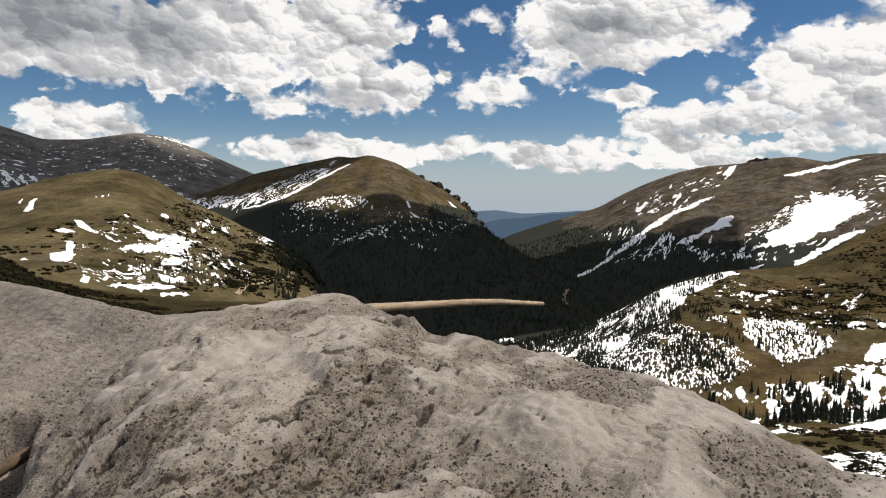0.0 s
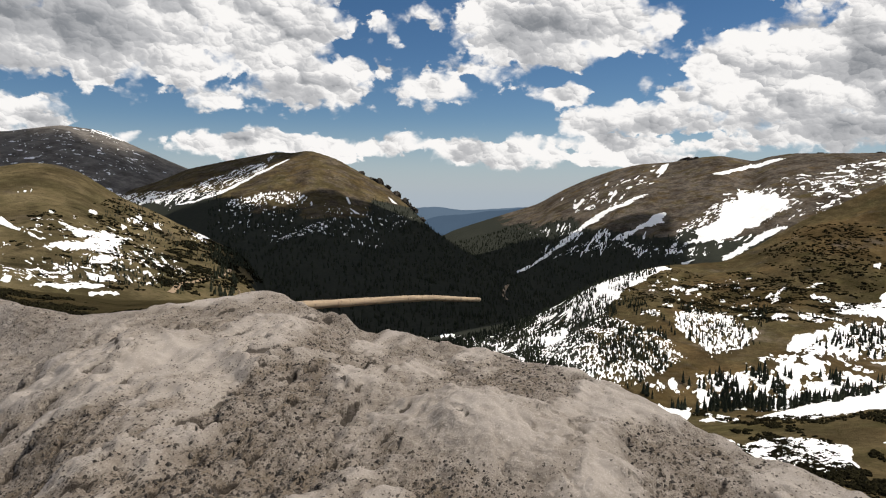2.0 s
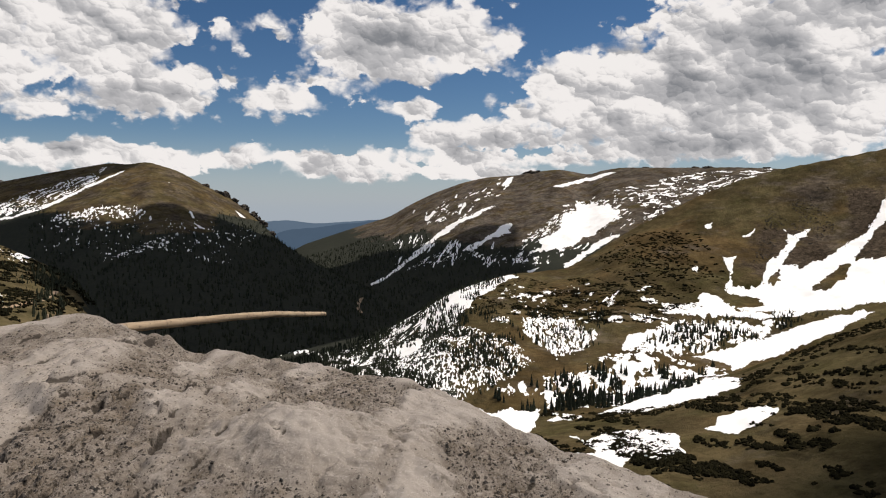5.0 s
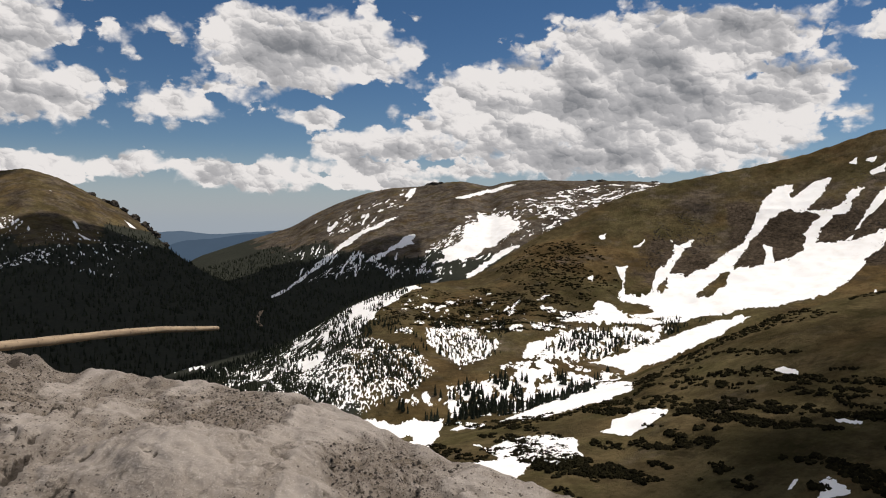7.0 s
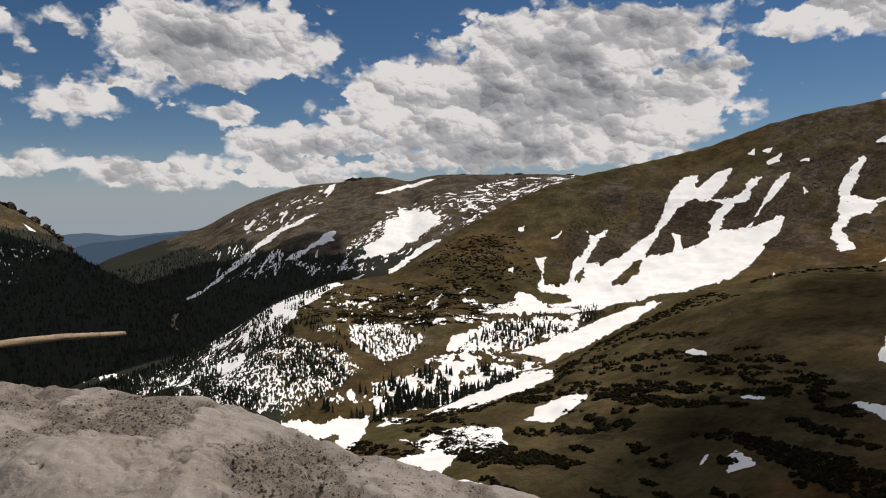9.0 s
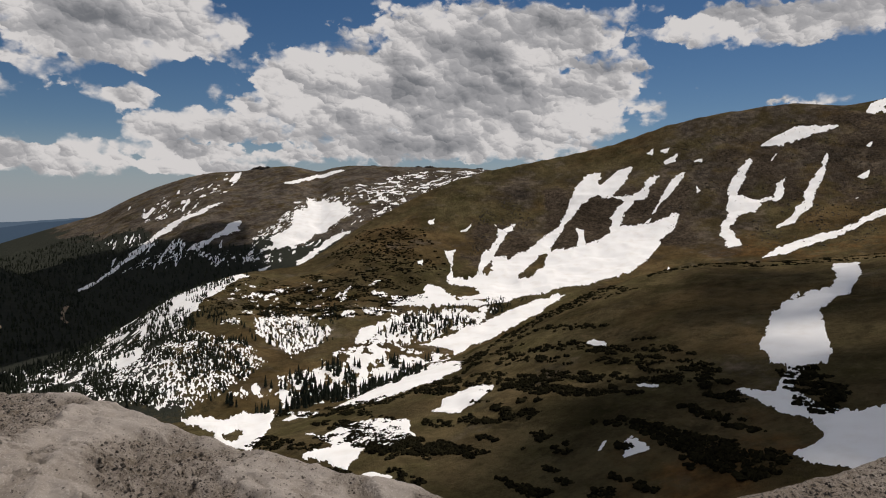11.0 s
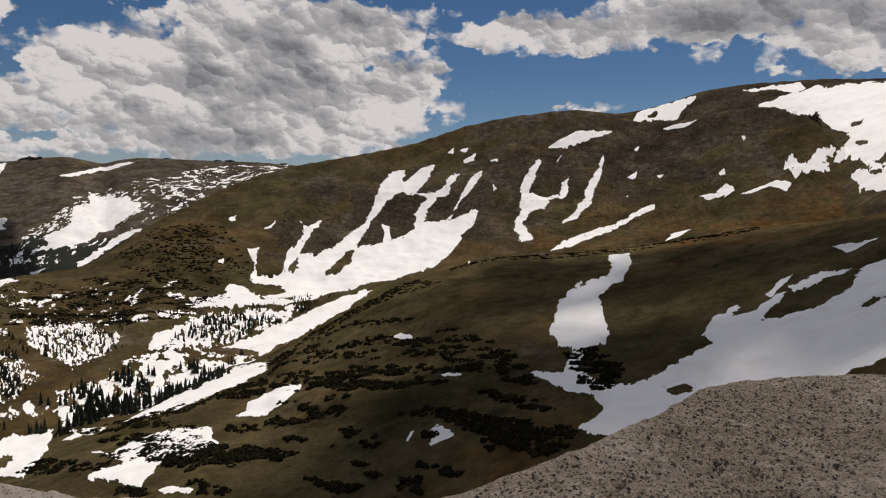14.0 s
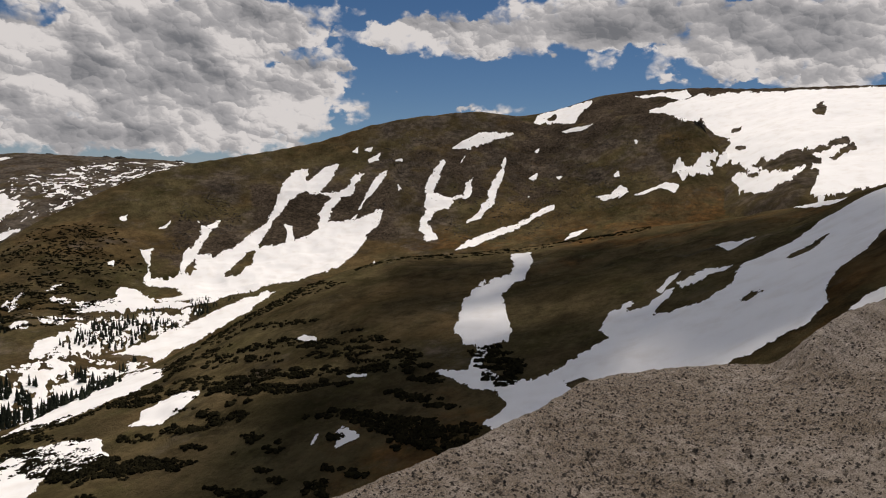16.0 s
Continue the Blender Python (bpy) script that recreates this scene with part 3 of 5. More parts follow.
def zones_of(b, r, z, owner):
    """Where bare dark rubble and where rusty sedge have the slopes, 0 to 1."""
    hill, top, spur = (owner == NAMES.index(k) for k in ("hillside", "plateau", "spur"))
    ribs = ease(b, 38.5, 44) * (1 - ease(b, 46, 48.5)) * ease(r, 1080, 1180) * (1 - ease(r, 1260, 1400))
    ribs = np.maximum(ribs, ease(b, 46.5, 48.5) * (1 - ease(b, 58, 61)) * ease(r, 1190, 1240) * (1 - ease(r, 1430, 1520)))
    slope = 0.62 * ease(b, 58, 62) * (1 - ease(b, 72, 77)) * ease(r, 1330, 1420) * (1 - ease(r, 1600, 1690))
    brow = 0.72 * ease(b, 66, 70) * (1 - ease(b, 80, 84)) * ease(r, 1480, 1600)
    scree = np.where(hill, np.maximum(np.maximum(0.85 * ribs, slope), brow), np.where(owner == NAMES.index("right_far"), 0.42, np.where(owner == NAMES.index("middle"), 0.34, 0.12)))
    scree = np.where(top, 0.75 * ease(b, 68, 74) * (1 - ease(b, 98, 104)) * ease(r, 1600, 1900), scree)
    scree = np.where(spur, 0.0, scree)
    rust = np.where(hill, 0.12 + 0.42 * ease(b, 57, 62) * (1 - ease(r, 1180, 1420)) + 0.2 * ease(b, 76, 84), 0.1)
    rust = np.where(owner == NAMES.index("near_left"), 0.5, rust)
    rust = np.where(spur, 0.08 + 0.42 * ease(b, 66, 74) * ease(r, 480, 640) + 0.4 * (1 - ease(r, 300, 430)) * ease(b, 44, 56), rust)
    return scree, rust


scree, rust = zones_of(bb, rr, zz, who)


def ground_at(b, r):
    """Height of the ground's sheet itself, between its points."""
    i = np.clip(np.searchsorted(COLUMNS, b) - 1, 0, len(COLUMNS) - 2)
    j = np.clip(np.searchsorted(RINGS, r) - 1, 0, len(RINGS) - 2)
    u = (b - COLUMNS[i]) / (COLUMNS[i + 1] - COLUMNS[i])
    v = (r - RINGS[j]) / (RINGS[j + 1] - RINGS[j])
    return (zz[i, j] * (1 - u) + zz[i + 1, j] * u) * (1 - v) + (zz[i, j + 1] * (1 - u) + zz[i + 1, j + 1] * u) * v


ground = grid_mesh("ground", np.stack([rr * np.sin(np.radians(bb)), rr * np.cos(np.radians(bb)), zz], -1).reshape(-1, 3), len(COLUMNS), len(RINGS), TUNDRA, (("forest", forest), ("rock", rock), ("green", green), ("scree", scree), ("rust", rust)), closed=True)
tagged(ground, "brown and olive alpine tundra slopes round a deep valley", "mountain terrain", kind="structure")


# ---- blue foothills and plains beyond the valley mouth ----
def make_haze_glow(name, colour):
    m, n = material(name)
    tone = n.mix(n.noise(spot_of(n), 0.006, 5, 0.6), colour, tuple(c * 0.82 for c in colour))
    # glows though no lamp: the airlight of distance is put into this colour
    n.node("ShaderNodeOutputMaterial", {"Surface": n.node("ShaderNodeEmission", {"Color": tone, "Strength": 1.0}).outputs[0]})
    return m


def far_hills(reach, skyline, colour, seed):
    """A hill line so far off that it is only a blue edge, its haze painted as a glowing colour."""
    b = np.arange(skyline[0][0], skyline[-1][0], 0.06)
    top = reach * np.tan(np.radians(along(b, skyline, 1) + 0.05 * fractal(b * 1.3, b * 0, seed, 4))) + EYE
    rows = []
    for k, (far, drop) in enumerate(((-260, 260), (-130, 90), (-40, 22), (0, 0), (60, 30), (90, 300))):
        rows.append(np.stack([(reach + far) * np.sin(np.radians(b)), (reach + far) * np.cos(np.radians(b)), top - drop], -1))
    pts = np.stack(rows, 1)
    ob = grid_mesh("backdrop", pts.reshape(-1, 3), *pts.shape[:2], make_haze_glow("hills_haze_glow", colour))
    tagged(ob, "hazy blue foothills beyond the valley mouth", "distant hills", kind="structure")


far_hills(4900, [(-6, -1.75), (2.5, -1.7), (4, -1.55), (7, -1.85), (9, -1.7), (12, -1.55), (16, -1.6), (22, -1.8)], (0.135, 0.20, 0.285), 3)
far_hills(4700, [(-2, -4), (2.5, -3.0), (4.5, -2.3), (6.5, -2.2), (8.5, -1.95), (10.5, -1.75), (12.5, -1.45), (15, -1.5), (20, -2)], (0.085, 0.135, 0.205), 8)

# ---- the bank of old ploughed snow round the overlook, seen from the spot where the camera turns ----
PIVOT = (0.0, -0.6)
# bearing from the pivot, distance and height (from the eye) of its outer edge
BANK_EDGE = [(-75, 7.5, -0.55), (-45, 9.0, -0.75), (-30.8, 8.13, -0.85), (-27.2, 7.06, -0.85), (-23.5, 6.08, -0.85), (-20.5, 5.58, -0.85), (-15.8, 5.37, -0.8), (-11.1, 5.63, -0.8),
             (-7, 5.7, -0.8), (-4, 5.4, -0.86), (-1.3, 5.13, -0.95), (3.6, 4.82, -0.95), (8, 4.5, -0.95), (11.3, 4.31, -0.95), (15.2, 4.1, -0.95), (18, 3.74, -0.95), (21.2, 3.4, -0.95),
             (25, 3.18, -0.95), (32.7, 2.87, -0.96), (44, 2.62, -1.0), (50, 2.75, -1.06), (56.6, 3.04, -1.1), (62, 3.38, -1.1), (65.3, 3.62, -1.1),
             (70.5, 4.18, -1.1), (73.8, 4.78, -1.1), (77, 5.06, -1.1), (84.2, 5.64, -1.1), (86.6, 5.55, -1.06), (88.7, 5.08, -0.75), (91.1, 5.9, -0.72), (93.7, 7.0, -0.74), (115, 7.2, -0.6)]


# the melt hollow in its side, x and y
HOLLOW = [(-3.1, 2.9), (-2.75, 3.25), (-2.34, 3.62), (-2.16, 3.62), (-1.98, 3.22), (-1.84, 2.95), (-1.62, 2.55), (-2.2, 2.2), (-3.0, 2.4)]


def bank_height(b, d):
    """Height of the snow, how dirty it is, and where its hollows are painted dark."""
    x, y = PIVOT[0] + d * np.sin(np.radians(b)), PIVOT[1] + d * np.cos(np.radians(b))
    de, ze = along(b, BANK_EDGE, 1), along(b, BANK_EDGE, 2) + EYE
    inner = 1.05
    body = EYE - 0.86 - 0.22 * ease(b, 40, 62) - 0.3 * (1 - ease(b, -28, -17)) + 0.30 * ease(b, 76, 100)  # height of the bank's middle
    s = np.clip((d - inner) / (de - inner), 0, 1)
    blend = ease(s, 0.35 + 0.4 * ease(b, 80, 86), 1.0)
    z = body * (1 - blend) + ze * blend
    z = z * ease(d, 0.75, 1.6)
    over = np.maximum(d - de, 0)
    z = z - 0.3 * over - 1.1 * over ** 2
    calm = 1 - 0.75 * np.exp(-((d - de) / 0.35) ** 2)
    coarse = 1 - 0.55 * ease(b, 36, 50)                       # the far arm of the bank is finer and flatter
    line = np.interp(y, (1.5, 2.4, 2.76, 3.06, 4.63, 5.6), (-1.4, -1.46, -1.63, -1.68, -1.31, -0.9)) + 0.05 * fractal(y / 0.3, x / 0.6, 7, 3)
    slab = ease(line - x, 0.0, 0.28) * ease(d, 1.6, 2.2)        # the smooth lower shelf beyond the bank's shoulder
    z = z - 0.13 * slab * (1 - ease(d, de - 0.9, de - 0.1))
    lumps = fractal(x / 0.85, y / 0.85, 5, 3)
    z = z + 0.06 * lumps * calm
    u, v = x * 0.91 - y * 0.42, x * 0.42 + y * 0.91           # across and along the melt runnels
    plates = ease(fractal(u / 0.30 + 7, v / 0.62, 57, 4, 0.55) + 0.10 + 0.16 * (1 - ease(b, -6, 6)) * ease(d, 2.4, 3.4) + 0.2 * ease(b, 5, 13) * (1 - ease(b, 30, 42)) - 0.4 * ease(b, 40, 60), 0.1, 0.5)
    lobe = np.exp(-(((x - 0.45) / 0.32) ** 2 + ((y - 2.36) / 0.44) ** 2) ** 1.3)   # one smooth swell of clean ice
    plates = np.maximum(np.maximum(plates * (1 - slab), 0.4 * slab), lobe)
    z = z + 0.07 * lobe
    rugged = coarse * (1 - 0.8 * slab) * (0.4 + 0.6 * calm)
    ribs = fractal((x + 0.35 * y) / 0.17, (y - 0.2 * x) / 0.36, 15, 3)
    z = z + rugged * (0.022 * ribs + 0.046 * (0.4 - np.abs(fractal(x / 0.24, y / 0.24, 25, 3))))
    z = z + (1 - 0.45 * plates) * (0.4 + 0.6 * calm) * (0.03 * (0.4 - np.abs(fractal(x / 0.075, y / 0.075, 35, 3))) + 0.006 * fractal(x / 0.022, y / 0.022, 36, 2))
    z = z + 0.03 * rugged * (0.35 - np.abs(fractal(u / 0.2, v / 0.75, 26, 4)))
    # melt steps: slow falls to one side and short overhung rises on the other
    step = u / 0.42 + 0.9 * fractal(x / 0.42, y / 0.42, 61, 4)
    part_of = step - np.floor(step)
    rise = np.where(part_of < 0.1, ease(part_of, 0.0, 0.1), 1 - (part_of - 0.1) / 0.9)
    torn = ease(fractal(x / 0.55 + 4, y / 0.55, 62, 3), -0.05, 0.3) * rugged * (1 - 0.8 * ease(b, 2, 12))
    torn = torn * calm
    z = z + 0.04 * torn * rise
    # mask for the shade painted under the overhung rises
    lip_shade = torn * (1 - ease(np.abs(part_of - 0.03), 0.0, 0.05))
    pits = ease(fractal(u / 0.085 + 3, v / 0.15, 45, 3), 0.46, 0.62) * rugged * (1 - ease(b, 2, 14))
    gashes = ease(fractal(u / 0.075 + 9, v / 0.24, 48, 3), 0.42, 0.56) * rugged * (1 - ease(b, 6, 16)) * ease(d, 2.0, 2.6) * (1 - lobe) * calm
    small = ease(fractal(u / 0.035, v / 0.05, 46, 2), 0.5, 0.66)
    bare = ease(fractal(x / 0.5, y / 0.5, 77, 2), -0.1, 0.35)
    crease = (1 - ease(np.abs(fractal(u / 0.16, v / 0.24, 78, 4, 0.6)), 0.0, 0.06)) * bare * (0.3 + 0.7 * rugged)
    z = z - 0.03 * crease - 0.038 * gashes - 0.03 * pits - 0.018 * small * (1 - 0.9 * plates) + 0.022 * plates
    for kx, ky, kr, kh in ((-0.25, 4.5, 0.11, 0.05), (-0.15, 4.42, 0.08, 0.04), (0.42, 3.95, 0.05, 0.04), (-0.78, 4.88, 0.16, 0.03)):  # blocks left standing on the edge
        z = z + kh * np.exp(-(((x - kx) ** 2 + (y - ky) ** 2) / kr ** 2) ** 2)
    z = z - 0.26 * ease(away(x, y, HOLLOW), 0.0, 0.07)
    ends = ease(b, -75, -48) * (1 - ease(b, 101, 115))         # the bank runs out into the ground at both ends
    z = z * ends - 0.45 * (1 - ends)
    grime = 0.45 + 0.42 * fractal(u / 0.5, v / 0.9, 65, 4) + 0.25 * ease(b, 42, 58) + 0.2 * (1 - ease(d, 2.2, 3.6)) * (1 - ease(b, 4, 16)) - 0.12 * ease(b, 4, 14) * (1 - ease(b, 34, 46)) + 0.05 * slab - 0.5 * lobe
    return x, y, z, grime, np.maximum(np.maximum(np.maximum(np.maximum(pits, gashes), lip_shade), 0.8 * small * (1 - plates)), 0.7 * crease * (1 - 0.7 * plates)), plates


bank_b, bank_s = np.meshgrid(np.arange(-75, 115.1, 0.2), np.concatenate([np.linspace(0, 0.9, 330) ** 1.15, np.linspace(0.9, 1.0, 34)[1:], np.linspace(1.0, 2.0, 16)[1:]]), indexing="ij")
bank_d = 0.8 + (along(bank_b, BANK_EDGE, 1) + 0.7 - 0.8) * np.minimum(bank_s, 1) + 1.1 * np.maximum(bank_s - 1, 0)
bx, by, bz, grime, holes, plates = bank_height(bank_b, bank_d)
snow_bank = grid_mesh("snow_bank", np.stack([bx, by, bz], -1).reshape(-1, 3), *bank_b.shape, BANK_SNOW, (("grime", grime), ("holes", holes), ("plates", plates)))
tagged(snow_bank, "bank of dirty grey granular old snow speckled with grit", "snow bank", kind="structure")



def scatter_grit(count, seed):
    """Road grit and clods melted out of the snow."""
    r = np.random.RandomState(seed)
    gb, gd = r.uniform(-32, 100, count), r.uniform(1.7, 6.2, count)
    gx, gy, gz, dirt, _, icy = bank_height(gb, gd)
    keep = (dirt - 0.6 * icy > r.uniform(0.05, 0.75, count)) & (gd < along(gb, BANK_EDGE, 1) - 0.03)
    size = r.lognormal(-5.3, 0.5, count).clip(0.0025, 0.012)
    base = np.array([(1, 0, 0), (-0.9, 0.1, 0), (0.1, 0.9, 0.1), (0, -1, 0), (0.15, 0.1, 0.75), (-0.1, -0.1, -0.6)])
    tri = np.array([(0, 2, 4), (2, 1, 4), (1, 3, 4), (3, 0, 4), (2, 0, 5), (1, 2, 5), (3, 1, 5), (0, 3, 5)])
    jit = base[None] * r.uniform(0.6, 1.25, (count, 6, 3)) * size[:, None, None]
    turn = r.uniform(0, 6.28, count)
    c, s = np.cos(turn)[:, None], np.sin(turn)[:, None]
    pts = np.stack([gx[:, None] + jit[..., 0] * c - jit[..., 1] * s, gy[:, None] + jit[..., 0] * s + jit[..., 1] * c, gz[:, None] + jit[..., 2]], -1)[keep]
    n = len(pts)
    me = bpy.data.meshes.new("grit")
    me.from_pydata(pts.reshape(-1, 3).tolist(), [], (tri[None] + 6 * np.arange(n)[:, None, None]).reshape(-1, 3).tolist())
    m, nd = material("wet_grit")
    isle = nd.node("ShaderNodeNewGeometry").outputs["Random Per Island"]
    finish(nd, nd.mix(isle, (0.014, 0.011, 0.009), (0.056, 0.043, 0.032)), 0.8)
    me.materials.append(m)
    tagged(new("grit", me), "dark grit and clods melting out of snow", "grit", kind="stuff")


scatter_grit(84000, 12)

# ---- old snow: each patch is a sheet of its own, laid on the slope and thinning out at its edge ----
def larger_pieces(faces, count):
    """The faces sorted into the pieces that hang together, largest first, without crumbs."""
    boss = list(range(count))

    def find(i):
        while boss[i] != i:
            boss[i] = boss[boss[i]]
            i = boss[i]
        return i

    for f in faces:
        for i in f[1:]:
            boss[find(i)] = find(f[0])
    pieces = {}
    for f in faces:
        pieces.setdefault(find(f[0]), []).append(f)
    ordered = sorted(pieces.values(), key=len, reverse=True)
    return [p for k, p in enumerate(ordered) if k == 0 or (k < 7 and len(p) > 14)]


def trimmed_sheet(name, points, field, mat, whole):
    """The part of a sheet of points (nu x nv x 3) on which field is above zero, cut along the zero line."""
    nu, nv = field.shape
    verts, index, faces = [], {}, []

    def corner(i, j):
        if (i, j) not in index:
            index[i, j] = len(verts)
            verts.append(points[i, j])
        return index[i, j]

    def cut(a, b):
        key = (a, b) if a < b else (b, a)
        if key not in index:
            fa, fb = field[key[0]], field[key[1]]
            s = fa / (fa - fb)
            index[key] = len(verts)
            verts.append(points[key[0]] * (1 - s) + points[key[1]] * s)
        return index[key]

    on = field > 0
    some = on[:-1, :-1] | on[1:, :-1] | on[:-1, 1:] | on[1:, 1:]
    for i, j in np.argwhere(some):
        ring = ((i, j), (i, j + 1), (i + 1, j + 1), (i + 1, j))
        face = []
        for a, b in zip(ring, ring[1:] + ring[:1]):
            if on[a]:
                face.append(corner(*a))
            if on[a] != on[b]:
                face.append(cut(a, b))
        if len(face) > 2:
            faces.append(face)
    made = []
    for piece in (larger_pieces(faces, len(verts)) if whole and faces else [faces] if faces else []):
        used = sorted({i for f in piece for i in f})
        place = {i: k for k, i in enumerate(used)}
        me = bpy.data.meshes.new(name)
        me.from_pydata([tuple(verts[i]) for i in used], [], [[place[i] for i in f] for f in piece])
        me.polygons.foreach_set("use_smooth", np.ones(len(me.polygons), bool))
        me.materials.append(mat)
        made.append(new(name, me))
    return made


laid = [0]


def snow_sheet(name, outline, holes=(), flecks=None, trim=0.0):
    laid[0] += 1
    o = np.array(outline, float)
    (b0, r0), (b1, r1) = o.min(0), o.max(0)
    mid = 0.5 * (r0 + r1)
    pb, pr = 0.15, 0.02 * (r1 - r0) + 2
    b0, b1, r0, r1 = b0 - pb, b1 + pb, r0 - pr, r1 + pr
    zs, _ = land(o[:, 0], o[:, 1])
    tilt = np.arctan2(zs - EYE, o[:, 1])
    rise = (tilt.max() - tilt.min()) * mid / (np.ptp(o[:, 1]) + 1) + 0.004   # how steeply the ground lifts, seen from the overlook
    wide, tall = radians(b1 - b0) * mid, (r1 - r0) * rise
    step = mid * 0.0011
    most = 640 if flecks else 330
    nu, nv = int(np.clip(wide / step, 10, most)), int(np.clip(tall / step, 10, 240))
    gb, gr = np.meshgrid(np.linspace(b0, b1, nu), np.linspace(r0, r1, nv), indexing="ij")
    gx, gy = np.radians(gb) * mid, gr * rise
    local = lambda ring: [(radians(b) * mid, r * rise) for b, r in ring]
    lam = mid * 0.008
    plain = away(gx, gy, local(outline))
    calm = float(np.clip(plain.max() / (1.3 * lam), 0.42, 1.0))  # slender patches keep their outline
    jx = gx + 0.5 * calm * lam * fractal(gx / lam, gy / lam, 81, 5, 0.72)
    jy = gy + 0.36 * calm * lam * fractal(gx / lam, gy / lam, 82, 4, 0.65)
    field = away(jx, jy, local(outline))
    for hole in holes:
        field = np.minimum(field, -away(jx, jy, local(hole)))
    field = field + 0.55 * calm * lam * fractal(gx / lam * 1.6, gy / lam * 2.4, 83 + laid[0], 6, 0.8) + 0.5 * calm * lam * fractal(gx / (2.6 * lam), gy / (1.3 * lam), 183 + laid[0], 3) - (0 if flecks else 0.08 * lam)
    field = field - trim
    if flecks:
        share, grain, stretch, slant = flecks
        size = mid * 0.00082 * grain
        ca, sa = math.cos(radians(slant)), math.sin(radians(slant))
        speck = fractal((gx * ca + gy * sa) / (size * stretch), (gy * ca - gx * sa) / size, 91 + laid[0], 5, 0.72)
        inside = field > 0
        level = np.quantile(speck[inside], 1 - share) if inside.any() else 0
        soft = level + 0.25 * (1 - np.clip(field / (1.5 * size), 0, 1))
        field = np.minimum(field, (speck - soft) * size)
    thick = np.clip(field / (mid * 0.004), 0, 1) * min(0.4, 0.0008 * mid)
    z = ground_at(gb, gr) + 0.06 + 0.0004 * gr + thick + 0.0015 * laid[0]
    pts = np.stack([gr * np.sin(np.radians(gb)), gr * np.cos(np.radians(gb)), z], -1)
    return trimmed_sheet(name, pts, field, SNOW, not flecks)


def snow_patch(outline, holes=(), label="small patch of old white snow on brown tundra", trim=0.0):
    for k, ob in enumerate(snow_sheet("snow_patch", outline, holes, None, trim)):
        tagged(ob, label if k == 0 else "small remnant of old snow beside a larger patch", "snow patch", "snow patches on the slopes")


def snow_flecks(outline, share, grain, stretch, slant=0, label="broken flecks of old snow on tundra and scrub"):
    """Snow too broken up to count, covering a share of the outline."""
    for ob in snow_sheet("snow_flecks", outline, (), (share, grain, stretch, slant)):
        tagged(ob, label, "snow", kind="stuff")


# outlines: bearing in degrees, distance in metres
snow_patch([(27.02,2773),(28.13,2860),(28.14,2993),(29.49,2968),(30.62,2875),(31.53,2770),(31.38,2681),(30.83,2616),(30.14,2565),(29.01,2529),(28.1,2468),(26.75,2377),(25.21,2366),(23.9,2363),(24.34,2423),(25.22,2442),(25.01,2505),(25.89,2548),(26.87,2619),(26.88,2704)], label="broad bright snowfield on the far brown mountain")
snow_patch([(26.51,2213),(27.41,2293),(28.54,2389),(29.45,2483),(30.6,2515),(31.74,2539),(32.9,2558),(32.2,2506),(30.82,2446),(29.44,2368),(28.53,2284),(27.85,2223)], label="forked snow tongue below the far snowfield", trim=6.0)
snow_patch([(18.59,2494),(19.29,2552),(20.33,2589),(21.39,2658),(22.03,2738),(23.09,2769),(22.65,2685),(22.95,2631),(21.59,2589),(20.74,2530),(19.49,2478)], label="ragged snowfield above the dark far forest")
snow_patch([(11.16,2352),(12.45,2446),(13.78,2587),(14.94,2713),(16.12,2828),(17.52,2905),(19.15,2959),(20.8,3030),(21.85,3061),(21.63,3002),(19.96,2887),(18.32,2843),(16.9,2751),(15.9,2644),(14.53,2524),(13.19,2417),(11.51,2326)], label="long thin snow gully slanting down the far mountain", trim=6.0)
snow_flecks([(19.07,2439),(24.12,2359),(25.64,2340),(27.2,2356),(25.41,2238),(20.7,2312)], 0.25, 2.6, 2.5, 25)
snow_flecks([(18.28,2563),(15.89,2601),(13.56,2397),(15.86,2384),(18.26,2436)], 0.16, 2.4, 3, 30)
snow_flecks([(23.26,2421),(25.89,2565),(28.13,2763),(26.79,2767),(24.15,2597)], 0.3, 2.4, 2, 30)
snow_flecks([(22.5,2380),(25,2620),(27,2880),(29.5,3050),(32.5,2850),(33,2560),(29,2380),(25,2280)], 0.15, 3, 3.5, 32, label="ragged snow fringe round the far snowfield")
snow_flecks([(32.5,2620),(35,2900),(39,3000),(40,2750),(36,2560)], 0.16, 2.6, 4, 0)
snow_patch([(11.08,2353),(12.15,2417),(12.37,2389),(11.19,2337)])
snow_patch([(26.0,3241),(27.48,3322),(28.84,3527),(30.67,3473),(31.81,3410),(30.66,3364),(28.84,3384),(27.03,3186)], label="thin snow cornice along the far brown crest")
snow_patch([(21.99,3481),(22.43,3643),(23.08,3681),(22.86,3553),(22.2,3451)])
snow_patch([(23.61,2234),(24.72,2240),(26.07,2280),(26.34,2297),(25.17,2248),(24.49,2201)])
snow_patch([(33.66,2678),(34.59,2758),(34.78,2733),(33.98,2658)])
snow_patch([(17.96,3425),(18.42,3516),(18.37,3388)])
snow_patch([(18.34,3019),(18.98,3245),(19.14,3164),(18.58,2970)])
snow_patch([(15.55,3199),(16.36,3272),(16.64,3238),(15.86,3096)])
snow_patch([(14.46,3440),(14.87,3601),(14.94,3531)])
snow_flecks([(30.66,3070),(32.5,3118),(37.16,3270),(42.77,3257),(41.85,3043),(35.29,2875),(33.42,2781),(31.11,2919)], 0.3, 2.6, 4.5, 0, label="speckled thin snow on the far summit plateau")
